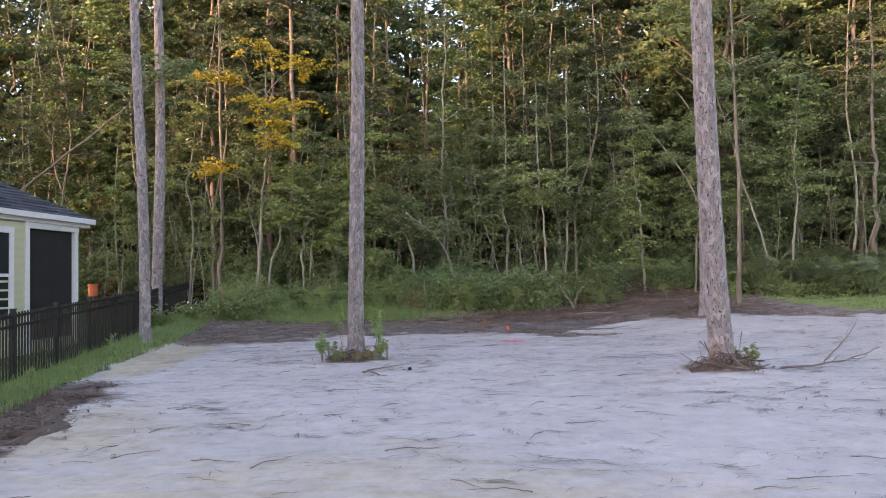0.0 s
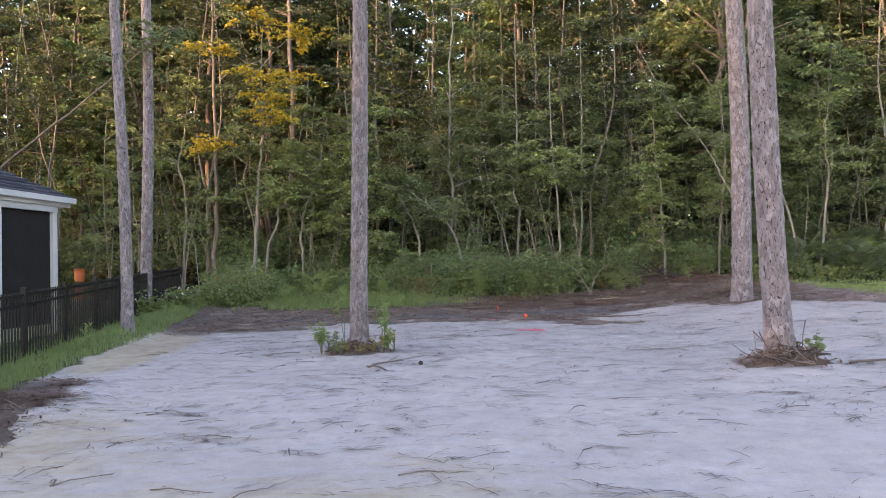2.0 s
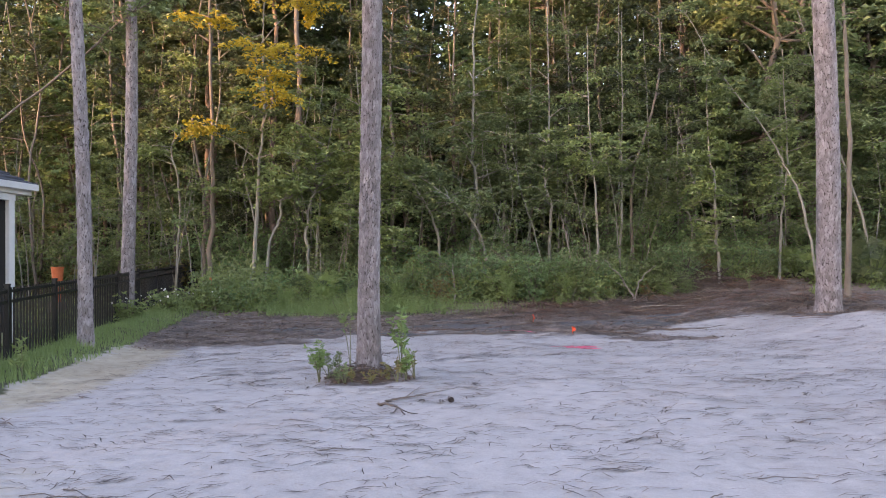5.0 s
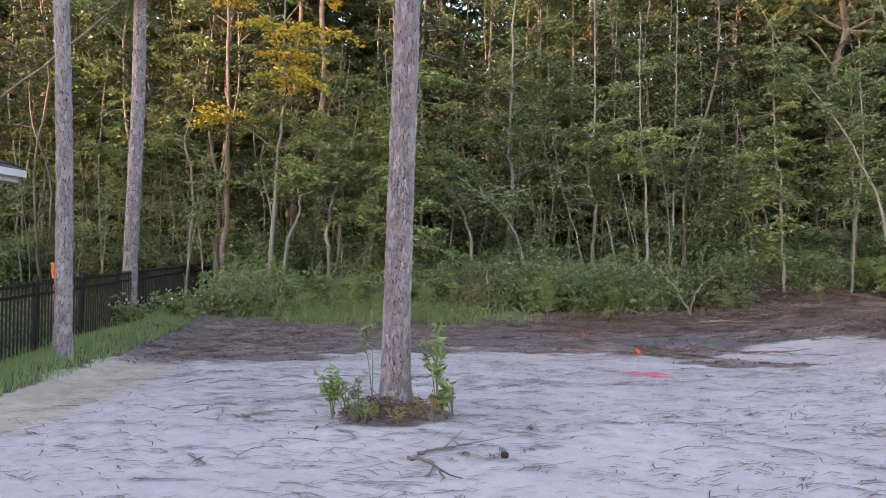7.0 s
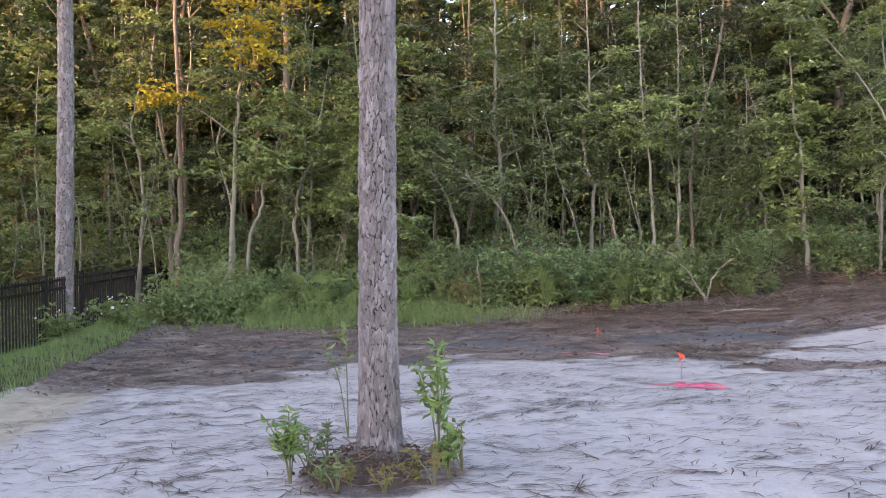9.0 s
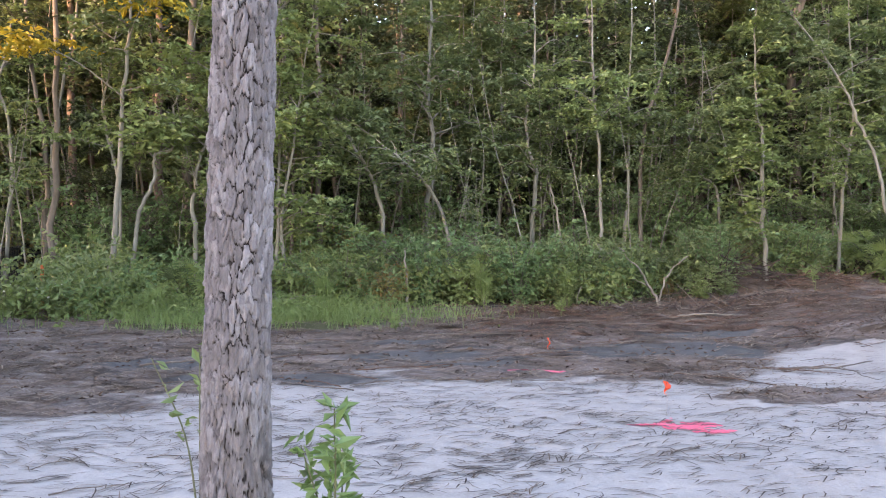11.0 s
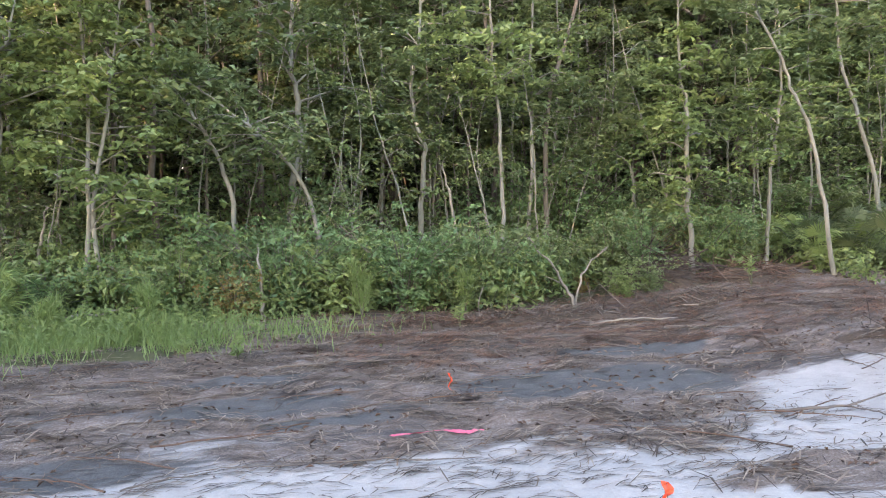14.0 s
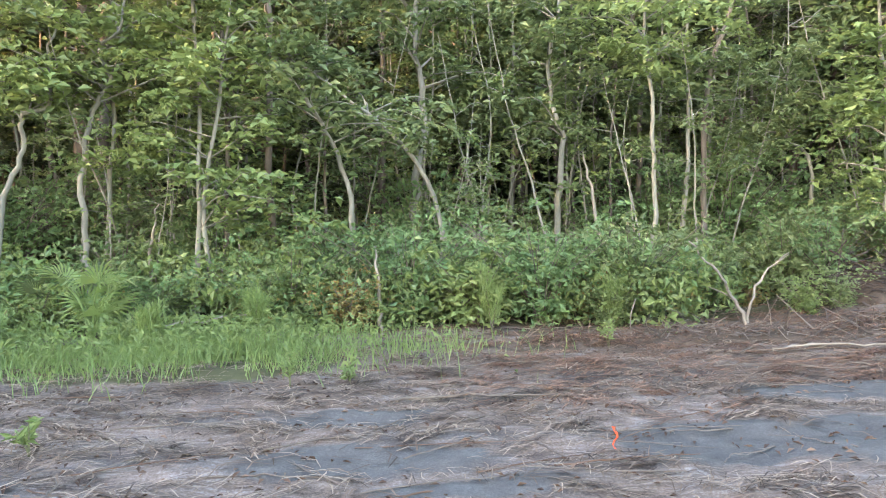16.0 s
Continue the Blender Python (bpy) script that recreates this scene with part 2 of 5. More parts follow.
LEAF = leaf_material("woodland_leaf", [(0.058, 0.094, 0.046), (0.118, 0.170, 0.076), (0.190, 0.250, 0.108), (0.260, 0.310, 0.142)], 0.45, 0.33)
# light green, raised further to stand in for skylight on the edge foliage
LEAF_LIGHT = leaf_material("brightened_leaf", [(0.090, 0.140, 0.058), (0.164, 0.230, 0.084), (0.236, 0.314, 0.114), (0.305, 0.370, 0.150)], 0.45, 0.33)
LEAF_BLUE = leaf_material("bay_leaf", [(0.068, 0.122, 0.060), (0.124, 0.214, 0.094), (0.186, 0.300, 0.126), (0.246, 0.362, 0.152)], 0.42, 0.33)
# darker copy of the leaf tones: forest shade put into the colour
LEAF_DARK = leaf_material("shade_toned_leaf", [(0.021, 0.032, 0.018), (0.037, 0.052, 0.028), (0.053, 0.069, 0.036), (0.076, 0.082, 0.045)])
# yellow leaves; the gold of low evening sun is put into their colour
LEAF_YELLOW = leaf_material("sunlit_yellow_leaf", [(0.34, 0.26, 0.03), (0.50, 0.36, 0.025), (0.58, 0.42, 0.03), (0.44, 0.34, 0.04)])
LEAF_RUST = leaf_material("rusty_leaf", [(0.160, 0.112, 0.048), (0.272, 0.160, 0.064), (0.208, 0.208, 0.064), (0.320, 0.208, 0.096)])
NEEDLE = leaf_material("pine_needle", [(0.048, 0.068, 0.044), (0.076, 0.104, 0.061), (0.107, 0.136, 0.078), (0.174, 0.165, 0.088)])
GRASS = leaf_material("grass_blade", [(0.124, 0.186, 0.066), (0.186, 0.268, 0.092), (0.246, 0.340, 0.120), (0.340, 0.372, 0.170)])
FROND = leaf_material("palmetto_frond", [(0.055, 0.086, 0.044), (0.083, 0.120, 0.060), (0.110, 0.147, 0.074), (0.141, 0.162, 0.089)], 0.4)
BARK_TONES = ((0.125, 0.105, 0.104), (0.235, 0.205, 0.207), (0.40, 0.362, 0.372))
RED_TONES = ((0.13, 0.088, 0.066), (0.23, 0.155, 0.12), (0.32, 0.23, 0.185))


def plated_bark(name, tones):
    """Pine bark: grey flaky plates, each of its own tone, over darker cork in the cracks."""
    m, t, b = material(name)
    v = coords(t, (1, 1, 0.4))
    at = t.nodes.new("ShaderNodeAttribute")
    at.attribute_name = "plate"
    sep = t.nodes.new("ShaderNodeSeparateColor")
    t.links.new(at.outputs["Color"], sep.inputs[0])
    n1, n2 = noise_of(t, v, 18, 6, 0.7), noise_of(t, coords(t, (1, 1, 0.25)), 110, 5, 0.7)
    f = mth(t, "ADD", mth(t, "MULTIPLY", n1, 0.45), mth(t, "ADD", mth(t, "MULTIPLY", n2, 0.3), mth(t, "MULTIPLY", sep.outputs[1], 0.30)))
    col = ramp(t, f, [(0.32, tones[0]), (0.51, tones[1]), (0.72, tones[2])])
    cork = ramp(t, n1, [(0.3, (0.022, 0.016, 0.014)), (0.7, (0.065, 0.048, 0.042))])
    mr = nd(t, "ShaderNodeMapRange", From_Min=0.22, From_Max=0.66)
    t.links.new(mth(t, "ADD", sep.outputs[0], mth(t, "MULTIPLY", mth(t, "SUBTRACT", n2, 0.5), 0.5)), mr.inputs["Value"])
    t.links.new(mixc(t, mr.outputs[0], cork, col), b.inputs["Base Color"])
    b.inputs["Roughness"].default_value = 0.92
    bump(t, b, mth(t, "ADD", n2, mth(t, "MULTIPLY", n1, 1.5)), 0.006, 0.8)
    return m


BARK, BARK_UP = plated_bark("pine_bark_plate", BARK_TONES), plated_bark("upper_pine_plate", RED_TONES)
CREVICE = surface("pine_bark_crevice", (0.045, 0.033, 0.028), (0.08, 0.06, 0.052), (0.12, 0.09, 0.078), 25, 0.95, 0.004)
BARK_PALE = surface("sapling_bark", (0.12, 0.114, 0.096), (0.235, 0.224, 0.19), (0.37, 0.355, 0.31), 5, 0.85, 0.003, (1, 1, 0.25))
BARK_BROWN = surface("trunk_bark", (0.10, 0.08, 0.065), (0.17, 0.14, 0.115), (0.25, 0.21, 0.18), 6, 0.9, 0.006, (1, 1, 0.25))
BARK_RED = surface("upper_pine_bark", (0.12, 0.085, 0.066), (0.20, 0.145, 0.115), (0.29, 0.22, 0.18), 6, 0.85, 0.006, (1, 1, 0.3))
STRAW = surface("pine_straw_needles", (0.06, 0.042, 0.033), (0.22, 0.15, 0.11), (0.39, 0.305, 0.235), 2, 0.85, 0, island=True, spread=0.22)
NEEDLE_DRY = surface("dry_dark_needles", (0.045, 0.032, 0.027), (0.10, 0.07, 0.055), (0.24, 0.18, 0.14), 2, 0.85, 0, island=True)
TWIG = surface("dead_twig", (0.06, 0.045, 0.037), (0.13, 0.10, 0.085), (0.24, 0.2, 0.17), 9, 0.9, 0.002, island=True)
CHIP = surface("bark_chips", (0.06, 0.035, 0.026), (0.13, 0.075, 0.052), (0.22, 0.14, 0.10), 3, 0.9, 0, island=True)
PALE_WOOD = surface("barked_dead_wood", (0.16, 0.135, 0.11), (0.27, 0.235, 0.2), (0.37, 0.33, 0.285), 8, 0.8, 0.002, (1, 1, 0.3))


def ground_material():
    m, t, b = material("sandy_ground")
    v = coords(t)
    at = t.nodes.new("ShaderNodeAttribute")
    at.attribute_name = "cover"
    sep = t.nodes.new("ShaderNodeSeparateColor")
    t.links.new(at.outputs["Color"], sep.inputs[0])
    big, fine, mid = noise_of(t, v, 0.7, 4), noise_of(t, v, 60, 5, 0.7), noise_of(t, v, 5, 6, 0.7)
    streak = noise_of(t, coords(t, (0.55, 2.6, 1)), 3.2, 8, 0.72)

    def mask(src, amount, lo=0.4, hi=0.6):
        f = mth(t, "ADD", src, mth(t, "MULTIPLY", mth(t, "SUBTRACT", streak, 0.5), amount))
        mr = nd(t, "ShaderNodeMapRange", From_Min=lo, From_Max=hi)
        t.links.new(f, mr.inputs["Value"])
        return mr.outputs[0]

    sand = ramp(t, mth(t, "ADD", mth(t, "MULTIPLY", mid, 0.55), mth(t, "MULTIPLY", fine, 0.45)), [(0.28, (0.275, 0.247, 0.234)), (0.44, (0.395, 0.360, 0.343)), (0.68, (0.495, 0.460, 0.442))])
    sand = mixc(t, mask(at.outputs["Alpha"], 1.3, 0.35, 0.75), sand, ramp(t, mid, [(0.3, (0.33, 0.27, 0.19)), (0.7, (0.48, 0.41, 0.31))]))
    grey = ramp(t, mth(t, "ADD", mth(t, "MULTIPLY", mid, 0.5), mth(t, "MULTIPLY", fine, 0.5)), [(0.3, (0.055, 0.052, 0.051)), (0.5, (0.096, 0.091, 0.090)), (0.7, (0.17, 0.162, 0.158))])
    brown = ramp(t, mth(t, "ADD", mth(t, "MULTIPLY", streak, 0.6), mth(t, "MULTIPLY", fine, 0.4)), [(0.36, (0.05, 0.038, 0.033)), (0.45, (0.140, 0.104, 0.086)), (0.53, (0.225, 0.172, 0.148)), (0.62, (0.35, 0.318, 0.305))])
    stain = noise_of(t, coords(t, (0.5, 1.5, 1)), 1.5, 6, 0.68)
    brown = mixc(t, ramp(t, stain, [(0.50, (0, 0, 0)), (0.62, (0.85, 0.85, 0.85))]), brown, ramp(t, mth(t, "ADD", mth(t, "MULTIPLY", mid, 0.5), mth(t, "MULTIPLY", fine, 0.5)), [(0.35, (0.035, 0.030, 0.030)), (0.5, (0.085, 0.074, 0.072)), (0.66, (0.17, 0.155, 0.15))]))
    soil = ramp(t, mid, [(0.3, (0.045, 0.05, 0.022)), (0.7, (0.10, 0.10, 0.045))])
    col = mixc(t, mask(sep.outputs[0], 0.9), sand, brown)
    col = mixc(t, mask(sep.outputs[1], 1.0, 0.35, 0.75), col, grey)
    col = mixc(t, mask(sep.outputs[2], 0.8), col, soil)
    col = mixc(t, 0.35, col, ramp(t, big, [(0.3, (0.35, 0.35, 0.35)), (0.7, (0.62, 0.62, 0.62))]), "OVERLAY")
    t.links.new(col, b.inputs["Base Color"])
    b.inputs["Roughness"].default_value = 0.95
    h = mth(t, "ADD", mth(t, "MULTIPLY", mid, 1.0), mth(t, "ADD", mth(t, "MULTIPLY", fine, 0.2), mth(t, "MULTIPLY", mth(t, "MULTIPLY", streak, sep.outputs[0]), 1.2)))
    bump(t, b, h, 0.026, 0.6)
    return m


# ---------- ground ----------
def axis(lo, hi, step, far):
    out = 60 * (np.geomspace(1, 1 + far / 60, 18)[1:] - 1)
    return np.concatenate([lo - out[::-1], np.arange(lo, hi + step / 2, step), hi + out])


gx, gy = axis(-13.0, 15.0, 0.09, 700), axis(-4.0, 27.0, 0.09, 700)
X, Y = np.meshgrid(gx, gy)
LIT = litter_at(X, Y)
near = step01(60, 20, np.hypot(X, Y - 10))
relief = (fbm(X * 1.3, Y * 2.2, 3) - 0.5) * 0.05 + (fbm(X * 5, Y * 8, 4, 3) - 0.5) * 0.020 + LIT * ((fbm(X * 1.6, Y * 4.0, 9) - 0.5) * 0.15 + (fbm(X * 6, Y * 11, 11, 3) - 0.5) * 0.085)
Z = ground_z(X, Y) + relief * near
g = Geo()
nx = len(gx)
i, j = np.meshgrid(np.arange(len(gy) - 1), np.arange(nx - 1), indexing="ij")
g.add(np.stack([X, Y, Z], -1), np.stack([i * nx + j, i * nx + j + 1, (i + 1) * nx + j + 1, (i + 1) * nx + j], -1).reshape(-1, 4))
ground = solid("ground", g, ground_material(), "pale sandy clearing with raked pine straw and bare soil", "ground", kind="structure", smooth=True)


def grass_width(y):
    """How far the grass reaches from the fence."""
    return 0.85 + 0.45 * step01(10, 14.5, y)


def blob(x0, y0, rx, ry):
    return step01(1.25, 0.6, np.hypot((X - x0) / rx, (Y - y0) / ry))


fence_x = -4.19 - 0.17 * Y
green = step01(0.15, -0.15, X - fence_x - grass_width(Y) + 0.35 * (fbm(X * 2, Y * 2, 22) - 0.5)) * step01(24, 22, Y)
green = np.maximum(green, step01(9.2, 10.2, X) * step01(16.2, 17.2, Y + 0.25 * (X - 9)))
green = np.maximum(green, blob(-2.9, 21.0, 2.2, 0.9))
green = np.maximum(green, step01(21.6, 23.2, Y + 0.8 * (fbm(X * 0.8, Y * 0.8, 21) - 0.5)) * step01(8, 5.5, X - 0 * Y))
green = np.maximum(green, np.maximum(step01(23, 24.5, Y), step01(24, 60, np.abs(X))))
grey = grey_at(X, Y)
tan = np.maximum(np.exp(-((X - fence_x - grass_width(Y) - 0.45) / 0.55) ** 2) * step01(9.5, 12, Y) * step01(17, 15.5, Y) * 1.1, step01(1.6, 0.8, np.hypot((X + 0.9) / 1.4, Y - 3.6)) * 0.6)
tan = np.maximum(tan, 0.62 * step01(9.5, 4.5, Y + 0.55 * X) * (0.5 + fbm(X * 0.6, Y * 0.6, 25)))
cover = np.stack([LIT, grey, green, tan], -1).reshape(-1, 4)
att = ground.data.color_attributes.new("cover", "FLOAT_COLOR", "POINT")
att.data.foreach_set("color", cover.ravel())


def relief_z(x, y):
    """The height of the built ground, read back from its grid."""
    a = np.clip(np.searchsorted(gx, x) - 1, 0, nx - 2)
    b = np.clip(np.searchsorted(gy, y) - 1, 0, len(gy) - 2)
    fx, fy = (x - gx[a]) / (gx[a + 1] - gx[a]), (y - gy[b]) / (gy[b + 1] - gy[b])
    return (Z[b, a] * (1 - fx) + Z[b, a + 1] * fx) * (1 - fy) + (Z[b + 1, a] * (1 - fx) + Z[b + 1, a + 1] * fx) * fy


def at(x, y, up=0.0):
    return float(relief_z(np.array([x]), np.array([y]))[0]) + up


def cells(cu, cv, n_u, lo, hi, seed):
    """Plates round a trunk: how far from a crack, each plate's tone, and its tilt."""
    iu, iv = np.floor(cu), np.floor(cv)
    f1, f2 = np.full(cu.shape, 9.0), np.full(cu.shape, 9.0)
    tone, slope = np.zeros(cu.shape), np.zeros(cu.shape)
    for du in (-1, 0, 1):
        for dv in (-1, 0, 1):
            ku, kv = (iu + du) % n_u, iv + dv
            px = iu + du + 0.12 + 0.76 * lattice(ku, kv, seed)
            py = kv + 0.12 + 0.76 * lattice(ku, kv, seed + 2)
            d = 0.4 * np.hypot(cu - px, cv - py) + 0.6 * np.maximum(np.abs(cu - px), np.abs(cv - py) * 0.85 + 0.25 * np.abs(cu - px))
            closer = d < f1
            f2 = np.where(closer, f1, np.minimum(f2, d))
            tone = np.where(closer, lattice(ku, kv, seed + 6), tone)
            slope = np.where(closer, (cu - px) * (lattice(ku, kv, seed + 10) - 0.5) + (cv - py) * (lattice(ku, kv, seed + 12) - 0.6), slope)
            f1 = np.where(closer, d, f1)
    return step01(lo, hi, f2 - f1), tone, slope


# ---------- pines that stand on the clearing ----------
def pine(name, x, y, r, lean, height, label, sides, zones, flare=0.35, plates=(0.055, 0.13), depth=0.016, crown_from=11.0):
    """A tall pine: plated bark with deep cracks, a flared foot, a few dead stubs and a high thin crown."""
    z0 = at(x, y) - 0.06
    th = thing(name, pose(x, y, z0), label, "tree", "pines on the clearing")
    zs, z = [], 0.0
    for top, dz in zones:
        zs += list(np.arange(z, min(top, height), dz))
        z = top
    zs = np.array(zs + [height])
    a = np.linspace(0, 2 * np.pi, sides, endpoint=False)
    A, ZZ = np.meshgrid(a, zs)
    R = r * (1 - 0.55 * (ZZ / height) ** 1.1) + flare * r * np.exp(-ZZ / 0.22) * (1 + 0.35 * np.sin(A * 4 + 1) + 0.2 * np.sin(A * 7))
    # plates as cells round the trunk
    n_u = max(6, round(2 * np.pi * r / plates[0]))
    warp = (fbm(A * 3, ZZ * 5, 31) - 0.5) * 1.5 + (fbm(A * 14, ZZ * 26, 35, 3) - 0.5) * 0.42
    cu, cv = A / (2 * np.pi) * n_u + warp, ZZ / plates[1] + (fbm(A * 4, ZZ * 3, 33) - 0.5) * 1.4 + (fbm(A * 16, ZZ * 20, 37, 3) - 0.5) * 0.36
    gap, tone, slope = cells(cu, cv, n_u, 0.008, 0.095, 3)
    gap2, tone2, slope2 = cells(cu * 2, cv * 2.3, n_u * 2, 0.0, 0.16, 23)
    gap2 = np.where(tone2 > 0.35, gap2, 1.0)
    R = R + depth * (gap - 0.55) + depth * (0.7 * (tone - 0.5) + 0.7 * slope + 0.4 * (tone2 - 0.5) + 0.5 * slope2 + 0.4 * gap2) * gap + 0.003 * (fbm(A * 20, ZZ * 26, 41, 3) - 0.5) * 2 + depth * 1.3 * (np.floor(fbm(A * 7, ZZ * 16, 43, 4) * 9) / 9 - 0.5) * gap
    tt = ZZ / height
    cx = lean[0] * ZZ + 0.05 * np.sin(ZZ * 0.55 + x) * (ZZ > 0)
    cy = lean[1] * ZZ
    v = np.stack([cx + R * np.cos(A), cy + R * np.sin(A), ZZ], -1)
    n = len(zs)
    i, j = np.meshgrid(np.arange(n - 1), np.arange(sides), indexing="ij")
    q = np.stack([i * sides + j, i * sides + (j + 1) % sides, (i + 1) * sides + (j + 1) % sides, (i + 1) * sides + j], -1).reshape(-1, 4)
    hz = ZZ.ravel()[q].mean(1)
    red = hz + RNG.normal(size=len(hz)) * 0.5 > height * 0.62
    g = Geo()
    g.add(v, q)
    g.m[0] = np.where(red, 1, 0)
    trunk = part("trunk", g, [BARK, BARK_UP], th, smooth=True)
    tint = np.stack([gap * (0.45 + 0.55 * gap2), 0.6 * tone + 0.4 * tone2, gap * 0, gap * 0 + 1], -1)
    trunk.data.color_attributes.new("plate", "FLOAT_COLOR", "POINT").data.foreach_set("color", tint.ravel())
    top = np.array([lean[0] * height, lean[1] * height, height])
    gb, gl = Geo(), Geo()
    for k in range(26):
        h = RNG.uniform(crown_from, height)
        an, ln = RNG.uniform(0, 2 * np.pi), RNG.uniform(1.0, 2.6) * (1.15 - h / height * 0.6)
        s = np.array([lean[0] * h, lean[1] * h, h])
        e = s + np.array([np.cos(an) * ln, np.sin(an) * ln, RNG.uniform(-0.1, 0.9)])
        p = spline([s, (s + e) / 2 + [0, 0, -0.12], e], 4)
        tube(gb, p, np.linspace(0.035, 0.01, len(p)), 5)
        for c in p[3:]:
            cc = c + RNG.normal(size=(70, 3)) * 0.22
            leaves(gl, cc, 0.22, 0.1, 0, 0.07, 0.0, dirs=cc - c)
    tagged(part("twig_mass", gb, BARK_RED, th), kind="stuff")
    tagged(part("crown", gl, NEEDLE, th, "sparse long-needled green crown"), kind="stuff")
    return th


FINE = [(0.8, 0.015), (3.0, 0.0055), (6.0, 0.02), (16, 0.1)]
ROUGH = [(7.0, 0.018), (20, 0.1)]
pine("pine_tree", -1.385, 12.25, 0.112, (0.0015, 0), 15.5, "slender pine with flaky grey-brown plated bark standing in sand", 280, FINE, 0.38, (0.038, 0.096), 0.012)
pine("pine_tree", 3.74, 10.2, 0.145, (-0.033, 0.0), 16.5, "straight grey-barked pine with debris heaped round its foot", 150, ROUGH, 0.42, (0.05, 0.115), 0.012)
pine("pine_tree", 5.97, 17.1, 0.19, (0.0, 0.0), 18, "stout grey pine behind the sand near the brush pile", 150, ROUGH, 0.25, (0.055, 0.125), 0.012)
pine("pine_tree", -5.70, 14.4, 0.092, (-0.018, 0.0), 15, "thin grey pine in the grass beside the black fence", 90, ROUGH, 0.25, (0.05, 0.115), 0.010)
pine("pine_tree", -7.68, 20.4, 0.135, (0.006, 0.0), 18, "tall pine behind the fence with reddish upper bark", 96, ROUGH, 0.2, (0.06, 0.14), 0.012)


# ---------- woodland trees ----------
def sprays(gl, base, twigs, length, per, size, up=0.7, m=0):
    """Level sprays: round each base point a few short twigs, with leaves in two ranks along them."""
    base = np.asarray(base, float)
    n = len(base) * twigs
    an = RNG.uniform(0, 2 * np.pi, n)
    L = length * RNG.uniform(0.55, 1.35, n)
    d = np.stack([np.cos(an), np.sin(an), RNG.normal(-0.02, 0.14, n)], 1)
    side = np.stack([-np.sin(an), np.cos(an), np.zeros(n)], 1)
    root = np.repeat(base, twigs, 0) + RNG.normal(size=(n, 3)) * [0.08, 0.08, 0.05]
    t = np.tile((np.arange(per) + 0.5) / per, (n, 1)) + RNG.normal(size=(n, per)) * 0.05
    sg = np.where(np.arange(per) % 2, 1.0, -1.0)[None, :, None]
    c = root[:, None] + d[:, None] * (t * L[:, None])[..., None] + side[:, None] * sg * size * 0.38 - np.array([0, 0, 0.22]) * (t ** 2 * L[:, None])[..., None]
    c = c + RNG.normal(size=c.shape) * size * 0.16
    dr = d[:, None] * 0.7 + side[:, None] * sg * 0.8 + RNG.normal(size=c.shape) * 0.3
    leaves(gl, c.reshape(-1, 3), size, up, m, dirs=dr.reshape(-1, 3))


def crown_on(gb, gl, path, radius, n_branch, reach, per, size, low=0.35, up=0.68, flat=0.32, droop=0.1):
    """Branches with level sprays of leaves along the upper part of a stem."""
    path = np.asarray(path, float)
    n = len(path)
    for k in range(n_branch):
        f = RNG.uniform(low, 1.0) ** 0.9
        s = path[min(n - 1, int(f * (n - 1)))]
        an = RNG.uniform(0, 2 * np.pi)
        ln = reach * RNG.uniform(0.45, 1.15) * (1.25 - 0.65 * f)
        e = s + np.array([np.cos(an) * ln, np.sin(an) * ln, ln * RNG.uniform(-0.12, 0.55)])
        mid = (s + e) / 2 + RNG.normal(size=3) * 0.1 * ln + [0, 0, 0.1 * ln]
        p = spline([s, mid, e - [0, 0, droop * ln]], 4)
        tube(gb, p, np.linspace(max(0.006, radius * 0.32), 0.003, len(p)), 4)
        sprays(gl, p[[3, 5, 7, 8]], 3, 0.16 + flat * (0.5 + 0.45 * ln), max(3, int(per * 0.55)), size, up)


def woodland_tree(name, x, y, bends, r, label, leaf=None, bark=None, branches=20, reach=1.15, per=12, size=0.125, low=0.36, group="saplings at the wood's edge", top=None):
    """A slim forest tree. bends: (sideways offset, height) up the stem from the ground."""
    r *= 0.85
    z0 = at(x, y) - 0.05
    th = thing(name, pose(x, y, z0), label, "tree", group)
    pts = [(0, 0, 0)] + [(dx, RNG.normal() * 0.06 * h ** 0.5, h) for dx, h in bends]
    p = spline(pts, 6)
    p[1:-1] += RNG.normal(size=(len(p) - 2, 3)) * np.array([r, r, 0]) * 0.35
    g = Geo()
    rad = r * (1 - 0.75 * np.linspace(0, 1, len(p)))
    rad[0] *= 1.35
    tube(g, p, rad, 8, 0, 0.04)
    part("trunk", g, bark or BARK_PALE, th, smooth=True)
    gb, gl = Geo(), Geo()
    crown_on(gb, gl, p, r, branches, reach, per, size, low)
    tagged(part("twig_mass", gb, bark or BARK_PALE, th), kind="stuff")
    tagged(part("crown", gl, leaf or LEAF, th), kind="stuff")
    return th


PALE = "slim pale-barked sapling with layered green leaves at the wood's edge"
LEANING = "thin leaning pale tree arching over the undergrowth"
tree = woodland_tree
tree("sapling", -2.87, 23.2, [(0.06, 1.4), (0.05, 3.2), (-0.1, 6.0)], 0.05, PALE, LEAF_LIGHT, branches=26, reach=1.5, per=16, low=0.28)
tree("sapling", -2.55, 23.2, [(-0.2, 1.3), (0.0, 2.8), (0.1, 3.5), (0.5, 5.6)], 0.045, PALE, LEAF_LIGHT, branches=24, reach=1.4, per=14, low=0.28)
tree("leaning_tree", -0.83, 23.8, [(-0.15, 1.7), (-0.55, 2.6), (-0.9, 3.2), (-1.6, 4.0)], 0.05, LEANING, per=9)
tree("leaning_tree", 0.62, 23.5, [(-0.55, 1.75), (-1.05, 2.4), (-1.6, 2.85), (-2.5, 3.5)], 0.045, LEANING, per=9)
